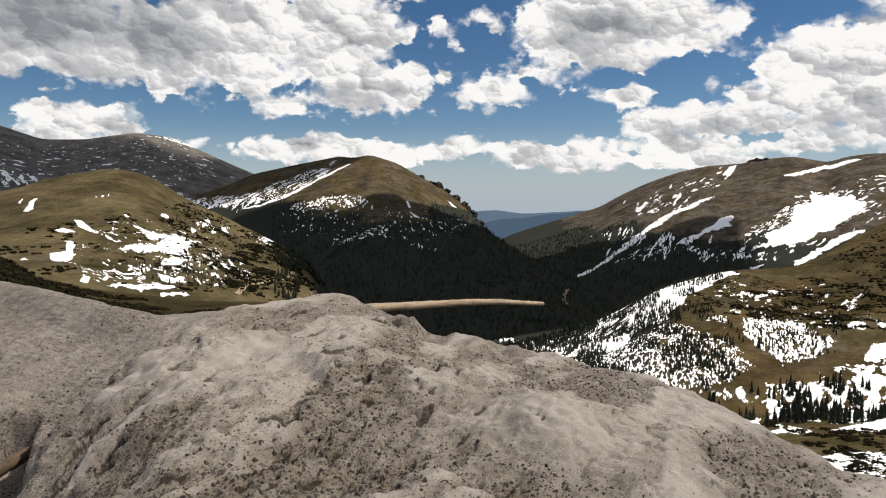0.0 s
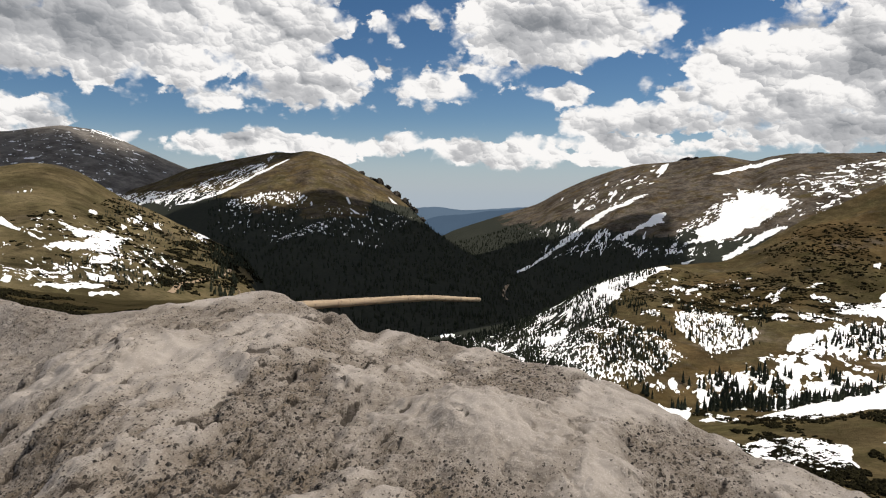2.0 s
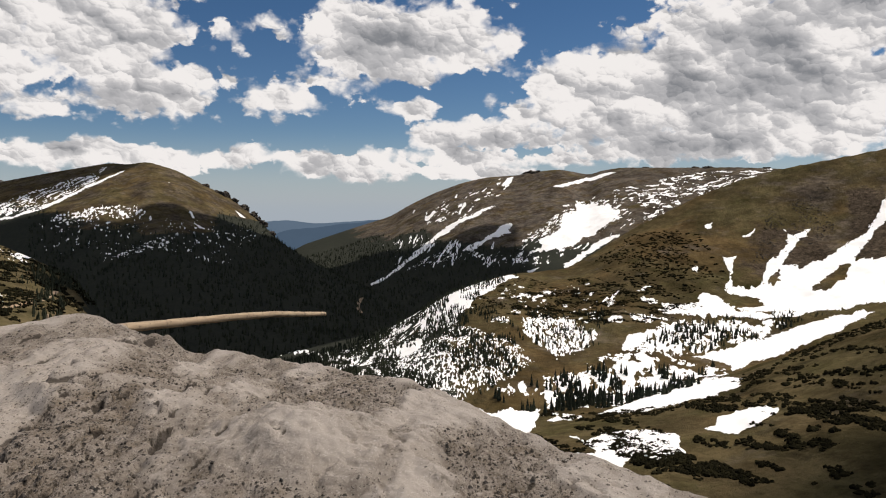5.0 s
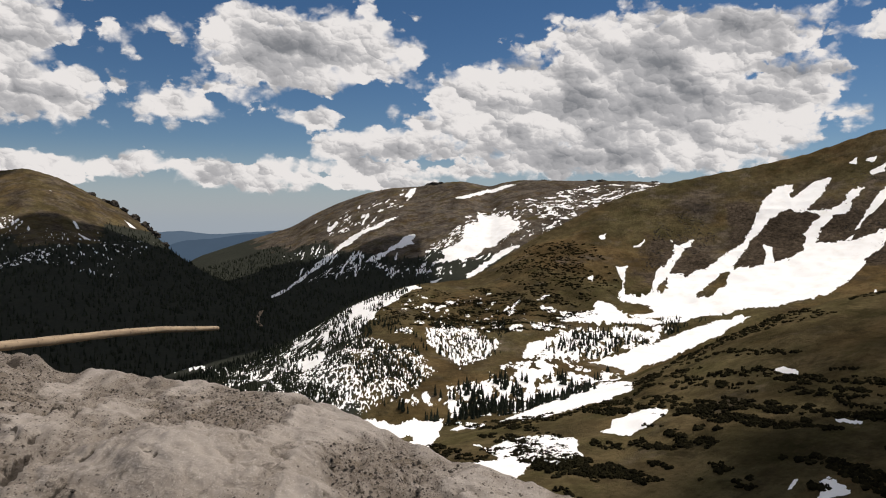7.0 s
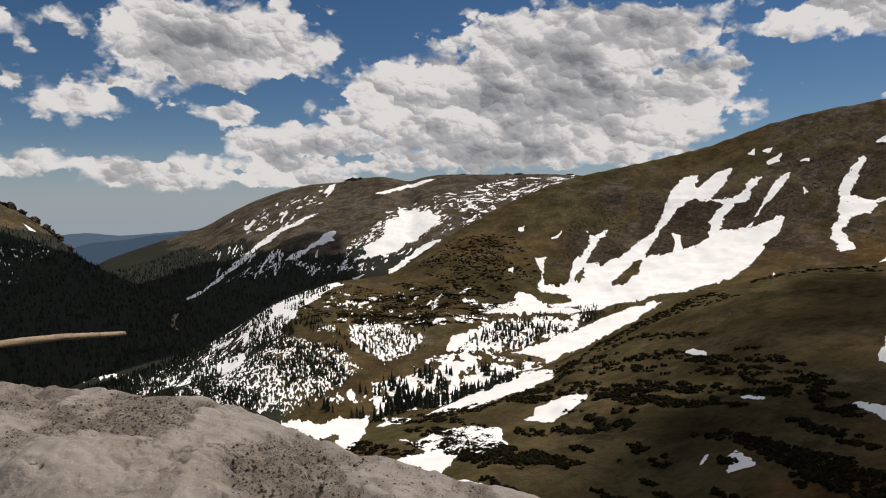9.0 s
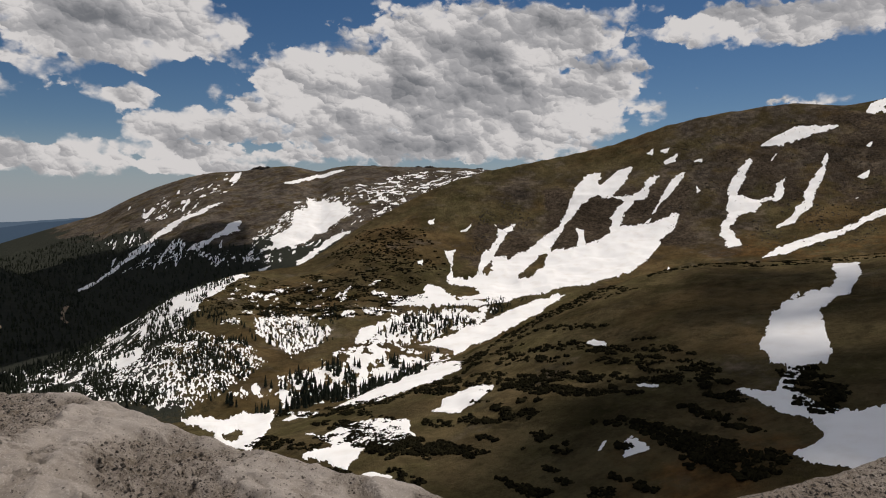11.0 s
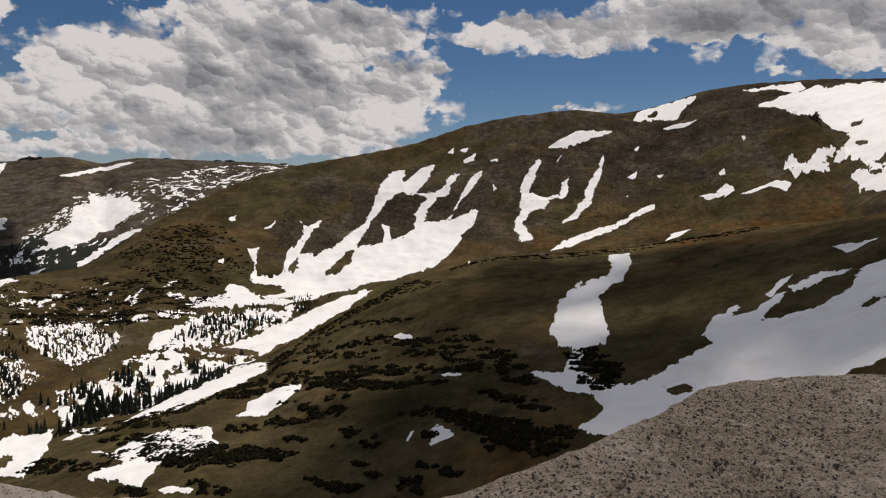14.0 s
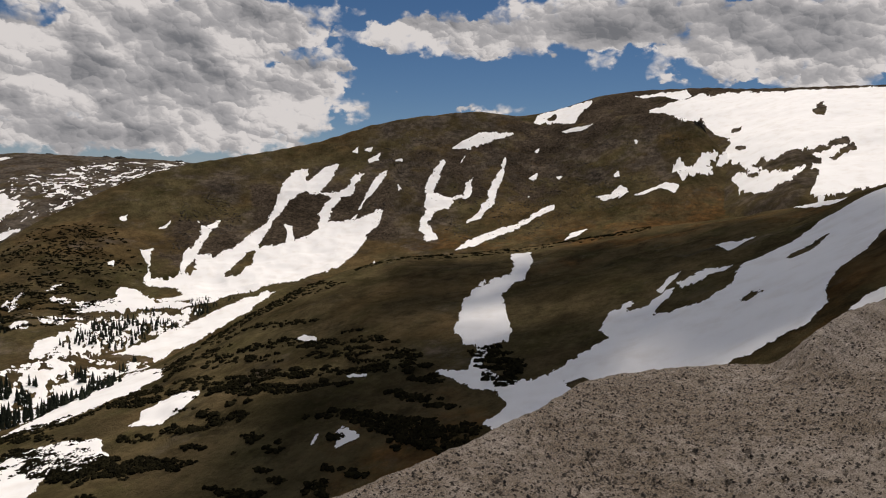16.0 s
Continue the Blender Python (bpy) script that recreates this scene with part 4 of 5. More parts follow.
snow_flecks([(14.77,3324),(18.83,3531),(22.65,3701),(23.49,3362),(18.78,2862),(15.93,2962)], 0.12, 4, 2.5, 30, label="scattered snow flecks on the far mountain shoulder")
snow_flecks([(11.29,3111),(14.73,2928),(18.75,2622),(24.3,2420),(23.4,2273),(18.71,2361),(15.45,2387),(12.74,2570)], 0.16, 3.6, 3, 35, label="snow flecks among far conifers")
snow_patch([(14.95,1065),(16.17,1099),(17.41,1190),(19.09,1158),(20.78,1120),(22.95,1141),(23.39,1126),(21.63,1046),(19.91,1009),(19.26,954),(18.2,913),(17.35,877),(16.33,887),(15.32,936)], holes=[[(17.38,988),(18.14,1000),(18.3,985),(17.54,975)]], label="snow slope along the crest of the wooded hummock")
snow_patch([(11.4,875),(12.55,917),(14.11,905),(15.79,869),(15.29,814),(14.68,799),(13.1,812),(12.53,833)], label="smooth snow patch among dark conifers")
snow_flecks([(6.0,828),(8.12,975),(11.44,1046),(14.16,1166),(17.41,1103),(19.5,1070),(18.61,888),(15.69,826),(12.52,821),(8.79,811)], 0.54, 4.2, 4.0, 32, label="slanting snow streaks down the wooded hummock")
snow_flecks([(8.06,778),(12.52,821),(15.69,826),(18.61,888),(19.86,824),(22.43,791),(25.07,715),(22.38,644),(21.05,621),(18.47,602),(15.19,628),(11.32,692)], 0.42, 3.2, 0.8, 0, label="snow lying between dark conifers on the hummock")
snow_flecks([(23.78,873),(26.02,929),(28.74,868),(30.22,832),(29.19,777),(26.88,723),(24.64,778),(23.76,801)], 0.62, 4.0, 0.8, 0, label="bright snow dotted with small firs")
snow_flecks([(26.02,921),(35.29,937),(35.39,881),(26.91,876)], 0.5, 9, 2.5, 0)
snow_flecks([(18.5,950),(21,1090),(26,1120),(33,1050),(33,960),(26,930),(22,880)], 0.09, 5, 3.5, 0, label="thin snow lines on the brown hummock")
snow_flecks([(32.29,1056),(34.92,1062),(34.92,1043),(32.94,1043)], 0.5, 8, 2.5, 0)
snow_flecks([(33.17,1000),(35.29,1026),(37.09,974),(35.29,949)], 0.6, 9, 2, 0)
snow_flecks([(19.01,839),(23.35,934),(32.47,1003),(32.47,879),(22.43,791)], 0.12, 9, 2.5, 0)
snow_patch([(31.99,808),(32.46,835),(34.44,854),(34.11,811),(32.93,779),(32.08,768)], label="clean snow patch beside the brown bench")
snow_flecks([(32.93,782),(34.35,845),(36.24,929),(40.04,937),(44.07,936),(42.43,873),(40.05,831),(37.2,786),(35.29,767)], 0.8, 8, 1.1, 0, label="snow on the bench among standing firs")
snow_patch([(29.9,529),(32.44,577),(35.3,624),(37.2,669),(40.07,666),(41.12,645),(40.79,573),(39.12,555),(36.25,530),(33.39,509),(31.49,510)], label="long curved snow strip below the firs")
snow_patch([(37.2,778),(40.05,831),(42.9,880),(46.18,941),(48.72,1003),(49.42,988),(47.59,911),(45.73,846),(43.39,795),(41.49,758),(40.3,731),(40.06,758),(38.63,768)], label="snow ramp along the foot of the green spur")
snow_patch([(39.55,1064),(40.02,1089),(41.92,1093),(42.38,1137),(43.31,1183),(44.72,1184),(46.12,1202),(47.04,1246),(47.95,1288),(48.63,1313),(48.07,1206),(49.35,1223),(50.98,1242),(52.05,1260),(53.15,1317),(53.81,1324),(54.9,1318),(55.98,1322),(57.26,1342),(58.18,1355),(57.71,1291),(56.89,1242),(56.27,1170),(55.21,1111),(53.9,1070),(52.13,1045),(50.32,1026),(47.57,1005),(44.77,974),(41.46,971),(40.03,984),(42.4,1010),(41.92,1041),(40.03,1049)], holes=[[(45.68,1089),(46.14,1133),(47.28,1188),(48.02,1200),(47.76,1157),(46.84,1098)],[(42.71,1113),(42.9,1157),(43.37,1165),(43.28,1118),(42.86,1102)]], label="large dazzling snowfield filling the cirque")
snow_patch([(47.72,1271),(48.63,1313),(49.3,1371),(49.73,1429),(50.16,1474),(51.04,1528),(52.24,1542),(51.95,1487),(52.62,1501),(53.7,1545),(54.7,1552),(54.15,1503),(53.52,1458),(53.09,1435),(54.62,1432),(55.48,1456),(55.89,1489),(56.61,1496),(56.12,1451),(55.71,1418),(54.64,1399),(54.0,1366),(53.72,1312),(53.02,1295),(52.82,1359),(53.55,1387),(53.98,1410),(52.87,1427),(51.31,1428),(50.64,1398),(49.85,1347),(48.65,1265),(47.88,1211)], label="branching snow gully above the cirque snowfield")
snow_patch([(55.13,1305),(55.98,1338),(56.58,1401),(56.99,1434),(57.59,1484),(58.51,1503),(58.03,1450),(57.63,1422),(56.8,1398),(56.39,1368),(55.99,1316)], label="slender snow gully joining the cirque snowfield")
snow_patch([(39.55,1059),(39.83,1131),(39.3,1191),(40.57,1208),(40.06,1156),(40.17,1080)])
snow_patch([(42.15,1093),(42.38,1160),(42.37,1188),(43.31,1216),(43.77,1267),(43.43,1320),(44.23,1306),(45.25,1339),(44.47,1256),(43.87,1218),(43.41,1174)], label="snow gully between dark rock ribs")
snow_patch([(50.26,1229),(50.51,1273),(50.13,1317),(50.77,1306),(51.02,1239)])
snow_patch([(34.82,947),(37.19,998),(38.13,1034),(39.32,1025),(40.51,975),(42.41,966),(45.7,992),(44.77,956),(42.41,937),(40.04,949),(37.19,944)], label="flat snow at the foot of the cirque")
snow_patch([(37.08,1121),(37.37,1148),(37.6,1139),(37.46,1111)])
snow_patch([(37.88,1317),(38.49,1336),(38.58,1313),(38.21,1303)])
snow_patch([(40.57,1286),(41.32,1309),(41.59,1334),(41.69,1312),(41.22,1289)])
snow_patch([(56.95,1093),(57.88,1105),(57.8,720),(57.12,719)])
snow_patch([(61.12,1263),(61.34,1314),(61.56,1350),(61.78,1398),(61.53,1454),(62.22,1486),(62.44,1528),(63.13,1549),(63.51,1538),(62.92,1486),(62.7,1456),(62.24,1415),(63.65,1415),(64.92,1418),(64.81,1461),(65.78,1495),(65.56,1453),(65.3,1397),(63.99,1391),(63.72,1359),(62.51,1335),(62.05,1299),(62.53,1258),(62.82,1216),(61.84,1200),(61.45,1248)], label="ragged snow gully on the dark brown hillside")
snow_patch([(65.06,1290),(66.03,1343),(66.94,1401),(66.69,1431),(67.37,1475),(67.82,1524),(68.22,1564),(68.24,1513),(67.89,1463),(67.59,1414),(67.46,1373),(66.27,1318)], label="narrow snow gully on the dark brown hillside")
snow_patch([(63.88,1131),(65.37,1208),(67.24,1250),(68.63,1273),(70.01,1302),(70.92,1339),(72.56,1367),(72.34,1336),(70.93,1307),(69.57,1255),(67.72,1214),(65.85,1161)], label="slanting snow strip at the foot of the hillside")
snow_patch([(63.96,1597),(64.97,1631),(66.03,1667),(68.3,1677),(69.46,1671),(67.07,1634),(65.68,1605)], label="snow patch under the dark summit scree")
snow_patch([(55.64,1596),(56.1,1614),(56.1,1582)])
snow_patch([(56.89,1555),(57.99,1583),(57.86,1544),(57.08,1538)])
snow_patch([(56.56,1597),(57.34,1612),(57.12,1584)])
snow_patch([(58.89,1542),(59.77,1555),(59.77,1536)])
snow_patch([(59.14,1463),(59.8,1426),(59.43,1417)])
snow_patch([(70.11,1486),(71.01,1520),(70.89,1482)])
snow_patch([(72.4,1484),(73.03,1489),(72.68,1466)])
snow_patch([(70.56,1600),(71.1,1620),(70.88,1594)])
snow_patch([(78.36,1556),(78.81,1532),(78.64,1527)])
snow_patch([(64.45,1534),(64.85,1570),(65.04,1562),(64.68,1531)])
snow_patch([(37.1,1131),(37.6,1154),(37.51,1116)])
snow_patch([(37.88,1323),(38.54,1341),(38.11,1308)])
snow_patch([(76.98,1429),(77.41,1436),(77.51,1414),(77.12,1415)])
snow_patch([(69.96,1405),(70.42,1413),(70.34,1401)])
snow_patch([(75.57,1363),(76.76,1361),(77.62,1387),(78.17,1347),(77.44,1331),(76.35,1332)])
snow_patch([(78.31,1332),(79.81,1344),(81.07,1356),(82.05,1333),(81.74,1303),(80.67,1337),(79.4,1318)])
snow_patch([(72.57,1673),(73.91,1677),(75.2,1664),(74.37,1653),(73.02,1661)])
snow_patch([(69.11,1727),(70.71,2176),(71.84,2197),(73.85,2200),(75.57,2199),(74.76,2127),(73.9,2046),(73.0,2056),(71.18,2100)], holes=[[(71.31,2128),(72.3,2164),(72.53,2122),(71.86,2111)]], label="wedge of snow below the dark summit")
snow_patch([(79.41,2029),(81.25,2060),(82.9,2070),(86.1,2065),(89.54,2007),(92.44,1949),(95.44,1928),(99.61,1878),(99.93,1234),(95.82,1166),(93.54,1135),(92.13,1135),(90.85,1147),(91.36,1184),(91.69,1242),(90.94,1291),(89.88,1215),(88.39,1224),(86.45,1282),(86.03,1333),(85.61,1374),(83.97,1369),(82.33,1361),(81.58,1406),(81.85,1429),(83.12,1395),(83.7,1452),(84.9,1514),(85.6,1586),(84.65,1702),(83.9,1787),(83.37,1882),(82.36,1562),(81.3,1591)], holes=[[(91.01,1702),(91.42,1775),(91.94,1717),(91.83,1625),(91.28,1650)],[(87.25,1407),(88.66,1380),(89.76,1393),(91.23,1398),(93.26,1441),(92.3,1399),(91.25,1354),(91.71,1325),(90.55,1319),(89.65,1297),(88.31,1340)],[(92.34,1335),(92.84,1381),(93.7,1402),(93.92,1383),(93.04,1356),(92.53,1317)],[(84.48,1415),(85.55,1468),(86.76,1394),(87.78,1344),(87.65,1319),(86.39,1374),(84.78,1394)],[(85.9,1549),(86.47,1562),(86.65,1512),(86.11,1516)],[(83.58,1394),(84.72,1483),(85.15,1558),(84.75,1440),(84.16,1399)],[(85.75,1703),(86.3,1715),(86.15,1686)]], label="vast smooth snowfield below the plateau rim")
snow_patch([(78.42,2153),(80.38,2156),(82.26,2140),(82.73,2083),(81.87,2053),(80.39,2117),(79.12,2118)])
snow_patch([(89.88,703),(91.42,692),(93.61,631),(92.87,611),(91.44,634),(90.16,682)])
snow_patch([(68.92,728),(70.55,735),(70.84,662),(70.36,614),(69.45,576),(68.53,531),(68.41,506),(68.81,465),(69.26,437),(68.86,410),(67.92,404),(66.5,403),(65.07,412),(64.29,446),(64.79,484),(65.23,528),(66.39,590),(67.79,609),(68.96,614),(69.18,654)], label="pear-shaped snow patch on the dark green spur")
snow_patch([(62.63,371),(64.16,369),(65.59,365),(65.95,390),(66.74,404),(67.41,400),(66.77,377),(67.5,356),(68.95,340),(70.83,337),(72.91,341),(74.5,356),(76.29,373),(76.99,379),(76.43,395),(77.09,427),(77.98,429),(79.3,458),(78.44,416),(80.17,426),(81.41,450),(82.34,450),(80.63,403),(81.91,396),(84.38,397),(86.36,414),(86.7,472),(88.99,487),(90.09,494),(91.51,526),(93.58,560),(96.83,620),(98.77,460),(96.98,425),(95.12,369),(93.46,348),(92.81,331),(92.71,297),(91.87,283),(90.43,280),(88.57,274),(86.64,275),(85.11,255),(80.52,253),(75.63,253),(71.91,260),(69.05,274),(66.65,286),(68.06,295),(68.99,307),(67.54,331),(66.1,336),(64.17,354)], holes=[[(87.06,370),(87.58,384),(88.25,375),(87.42,364)],[(89.88,438),(91.04,450),(92.52,464),(92.12,447),(90.88,432),(90.15,431)],[(73.64,322),(75.01,324),(75.94,318),(74.58,313)]], label="long sweeping snowfield down the near slope")
snow_patch([(80.69,456),(81.58,480),(82.46,481),(81.81,466),(81.08,445)])
snow_patch([(82.16,462),(83.47,468),(84.28,496),(86.34,481),(84.71,456),(83.71,439),(82.68,441)])
snow_patch([(84.33,576),(85.82,571),(87.66,556),(86.63,541),(85.85,534)])
snow_patch([(51.08,509),(51.86,523),(53.05,509),(52.82,497)])
snow_patch([(54.12,317),(55.39,321),(55.86,314),(56.62,309),(56.11,302),(55.16,300),(54.41,299),(54.68,310)])
snow_patch([(52.2,309),(52.81,320),(53.23,320),(52.72,311)])
snow_patch([(54.51,410),(55.83,400),(57.48,389),(59.0,383),(57.48,382),(55.59,392)])
snow_patch([(73.19,1164),(73.95,1211),(75.39,1212),(74.41,1178)])
snow_patch([(38.27,429),(39.61,465),(41.04,481),(42.95,475),(43.76,466),(42.49,430),(41.3,423),(40.1,418)], label="snow patch on the spur edged by low shrubs")
snow_patch([(27.51,445),(29.13,412),(30.54,440),(32.91,441),(36.26,429),(37.03,385),(35.3,363),(33.38,378),(32.43,363),(31.09,332),(29.59,360),(27.49,369),(28.66,387),(30.06,387)], holes=[[(31.1,396),(31.48,400),(31.77,389),(31.29,388)]], label="snow patch with low shrubs poking through")
snow_patch([(17.83,592),(19.73,584),(21.45,558),(23.22,573),(25.56,587),(25.0,496),(24.08,442),(23.17,423),(21.41,453),(20.33,474),(20.56,511),(19.29,544)], holes=[[(21.12,498),(22.32,514),(23.06,499),(22.3,473),(21.42,477)]], label="snow patch with a bare island in the hollow")
snow_flecks([(21.4,621),(23.7,643),(26.87,677),(28.71,699),(30.58,750),(32.93,790),(35.29,767),(40.06,753),(39.59,649),(37.2,645),(33.39,572),(30.09,557),(25.92,579),(23.24,604)], 0.62, 10, 1.6, 0, label="snow between rows of dark firs")
snow_flecks([(25.46,546),(29.62,546),(30.08,508),(25.91,510)], 0.5, 10, 2, 0)
snow_patch([(32.42,323),(33.14,324),(35.3,311),(34.82,308),(32.9,315)])
snow_patch([(93.91,279),(94.96,288),(96.2,290),(97.22,290),(96.8,263),(95.01,267)])
snow_patch([(90.16,248),(90.88,252),(91.53,249),(91.26,245),(90.54,242)])
snow_patch([(-31.3,731),(-30.99,769),(-30.39,779),(-30.67,747),(-30.78,722),(-31.07,719)])
snow_patch([(-31.73,776),(-31.44,790),(-31.26,787),(-31.55,771)])
snow_patch([(-29.52,614),(-28.98,622),(-28.37,612),(-28.14,603),(-28.87,606),(-29.43,607)])
snow_patch([(-28.22,644),(-27.85,646),(-27.43,632),(-27.0,614),(-26.57,601),(-26.76,591),(-27.38,608),(-27.99,623)])
snow_patch([(-26.3,591),(-25.99,588),(-25.62,576),(-25.02,571),(-25.45,566),(-26.01,575)])
snow_patch([(-29.78,538),(-28.92,551),(-28.78,571),(-28.97,579),(-28.28,581),(-28.05,566),(-28.32,544),(-28.08,534),(-28.84,514),(-29.69,510),(-29.85,519)], label="ragged white snow patch on the olive hill")
snow_patch([(-24.66,637),(-23.87,630),(-23.08,626),(-22.41,620),(-21.17,646),(-20.48,646),(-19.84,651),(-19.94,626),(-20.5,612),(-20.66,577),(-21.77,564),(-22.86,560),(-23.94,556),(-24.6,555),(-25.78,553),(-24.46,562),(-22.84,580),(-22.43,595),(-23.37,588),(-23.89,612)], label="forked snow patch on the olive hill")
snow_patch([(-22.46,535),(-22.06,554),(-20.95,567),(-20.67,562),(-21.25,539),(-21.81,529),(-22.5,516)])
snow_patch([(-24.89,672),(-24.43,664),(-24.64,652),(-24.9,661)])
snow_patch([(-22.44,697),(-21.94,730),(-21.68,721),(-21.82,693),(-22.09,697)])
snow_patch([(-27.42,449),(-26.4,445),(-24.57,470),(-22.95,480),(-21.3,479),(-20.75,482),(-22.42,458),(-24.58,447),(-26.67,441)], label="long level snow strip at the foot of the olive hill")
snow_patch([(-22.57,452),(-21.32,463),(-20.2,471),(-21.33,454),(-22.44,446)])
snow_patch([(-22.78,511),(-22.24,508),(-21.56,505),(-20.72,512),(-20.87,496),(-21.85,483),(-22.53,495)])
snow_patch([(-25.84,496),(-24.8,498),(-23.72,511),(-23.31,517),(-23.46,509),(-24.01,496),(-25.07,491)])
snow_patch([(-27.96,459),(-27.64,468),(-27.27,467),(-27.54,452)])
snow_patch([(-18.25,596),(-17.59,598),(-17.07,572),(-17.68,572)])
snow_patch([(-31.91,522),(-31.45,527),(-31.11,518),(-31.69,516)])
snow_patch([(-26.59,461),(-26.37,476),(-25.86,478),(-26.26,457)])
snow_patch([(-15.1,812),(-14.56,883),(-13.75,889),(-14.51,810)])
snow_patch([(-30.65,418),(-29.92,421),(-29.45,415),(-30.18,411)])
snow_flecks([(-20.87,707),(-18.86,839),(-16.86,833),(-18.92,690),(-20.33,659)], 0.34, 5, 1.4, 0, label="snow flecks among the scrub on the olive hill")
snow_flecks([(-20.63,628),(-18.36,664),(-16.05,622),(-14.89,568),(-17.29,513),(-19.89,498),(-21.27,516)], 0.17, 5, 1.5, 0)
snow_flecks([(-26.75,801),(-25.74,775),(-25.89,734),(-26.78,748)], 0.22, 4, 1.5, 0)
snow_flecks([(-29.5,520),(-26,640),(-21,690),(-17.5,660),(-17.5,520),(-21,470),(-27,450)], 0.06, 3, 4.0, -12, label="threads of old snow on the olive hill")
snow_flecks([(-23.14,551),(-20.38,587),(-19.59,513),(-22.41,477)], 0.16, 3, 1.8, 0)
snow_flecks([(-28.12,484),(-23.7,526),(-22.41,477),(-19.61,491),(-24.57,455),(-27.9,467)], 0.2, 3, 3, 0)
snow_flecks([(-15.98,847),(-13.28,882),(-12.38,875),(-14.82,755)], 0.22, 4, 1.5, 0)
snow_patch([(-16.64,2774),(-14.89,2700),(-13.1,2753),(-11.52,2821),(-9.83,2874),(-8.46,2939),(-7.26,3005),(-8.46,2879),(-9.79,2823),(-11.3,2775),(-12.75,2700),(-14.45,2659),(-15.77,2689)], label="long snow stripe up the middle mountain", trim=3.0)
snow_flecks([(-21.22,3403),(-18.32,3206),(-15.74,2964),(-12.18,3030),(-8.54,3102),(-9.7,2836),(-13.11,2735),(-16.64,2754),(-20.02,3118)], 0.36, 1.2, 8, 17, label="streaked snow in the saddle of the middle mountain")
snow_flecks([(-13.12,2602),(-10.41,2569),(-6.73,2530),(-6.04,2413),(-8.59,2426),(-12.23,2481)], 0.36, 2.0, 1.6, 0, label="snow flecks at the treeline of the middle mountain")
snow_flecks([(-21.15,3209),(-18.33,3154),(-15.31,2839),(-13.11,2735),(-16.21,2714),(-19.61,3025)], 0.42, 1.5, 5, 8)
snow_patch([(-3.19,2508),(-2.91,2523),(-2.59,2421),(-2.91,2417)])
snow_patch([(-2.96,2402),(-1.98,2347),(-2.35,2328)])
snow_patch([(0.28,2744),(1.18,2714),(0.75,2698)])
snow_patch([(-4.67,2762),(-4.3,2787),(-4.4,2734)])
snow_flecks([(-9.32,2034),(-7.69,2116),(-4.89,2200),(-4.19,2126),(-6.77,2054)], 0.32, 2.0, 2.5, 15)
snow_flecks([(-13.57,2566),(-3.95,2365),(3.11,2688),(-0.19,2084),(-8.63,2015),(-13.17,2266)], 0.08, 2.6, 1.2, 0)
snow_flecks([(-33.18,4115),(-30.01,4191),(-27.3,4258),(-23.87,4274),(-19.69,4213),(-16.15,3938),(-21.62,3420),(-27.39,3683),(-33.36,3372)], 0.085, 1.4, 7, 0, label="thin snow ledges on the far dark mountain")
snow_flecks([(-33.3,3591),(-31.31,3610),(-29.57,3640),(-31.35,3457),(-33.35,3398)], 0.4, 3, 2, -20)
snow_flecks([(-23.48,4257),(-21.5,4298),(-19.48,4245),(-20.1,4208),(-21.91,4201)], 0.5, 1.8, 4, -25)
snow_flecks([(2.81,1100),(5.19,1148),(8.04,998),(10.41,811),(7.07,888),(3.5,1087)], 0.5, 5, 2.5, 20, label="snow flecks at the edge of the dark valley")


# ---- conifers, low scrub ----
def make_needles(name, dark, light):
    m, n = material(name)
    at = spot_of(n)
    own = n.node("ShaderNodeObjectInfo").outputs["Random"]
    isle = n.node("ShaderNodeNewGeometry").outputs["Random Per Island"]
    mixed = n.math("ADD", n.math("MULTIPLY", n.noise(at, 0.8, 4, 0.6), 0.6), n.math("MULTIPLY", n.math("ADD", own, isle), 0.25))
    finish(n, n.mix(n.ramp(mixed, 0.3, 0.85), dark, light), 1.0, **{"Specular IOR Level": 0.0})
    return m


NEEDLES = make_needles("fir_needles", (0.014, 0.018, 0.015), (0.044, 0.049, 0.032))
SCRUB = make_needles("willow_scrub", (0.006, 0.006, 0.004), (0.025, 0.022, 0.011))


def make_bark():
    m, n = material("fir_bark")
    finish(n, n.mix(n.noise(spot_of(n), 2.0, 5, 0.6), (0.05, 0.04, 0.03), (0.12, 0.095, 0.075)), 0.9)
    return m


BARK = make_bark()


def crown_shape(rng, tiers, sides, tall=1.0, wide=0.2):
    """Ragged skirts of boughs, one over another, on a tree one unit high."""
    verts, faces = [], []
    for k in range(tiers):
        f = k / tiers
        base, top = 0.1 + 0.84 * f, min(0.1 + 0.84 * (f + 1.9 / tiers), 1.0)
        reach = wide * (1 - f) ** 0.85 + 0.012
        first, turn = len(verts), rng.uniform(0, 6.28)
        lean_x, lean_y = rng.uniform(-0.01, 0.01), rng.uniform(-0.01, 0.01)
        for s in range(sides):
            a = turn + 6.2832 * s / sides
            out = reach * rng.uniform(0.55, 1.2) * (1.0 if s % 2 else 0.72)
            verts.append((out * math.cos(a), out * math.sin(a), (base - 0.35 * out * rng.uniform(0.3, 1)) * tall))
        verts.append((lean_x, lean_y, top * tall))
        verts.append((0, 0, (base + 0.02) * tall))
        for s in range(sides):
            a, b = first + s, first + (s + 1) % sides
            faces += [(a, b, first + sides), (b, a, first + sides + 1)]
    return np.array(verts), faces


def mesh_of(name, verts, faces, mat):
    me = bpy.data.meshes.new(name)
    me.from_pydata([tuple(v) for v in verts], [], faces)
    me.materials.append(mat)
    return me


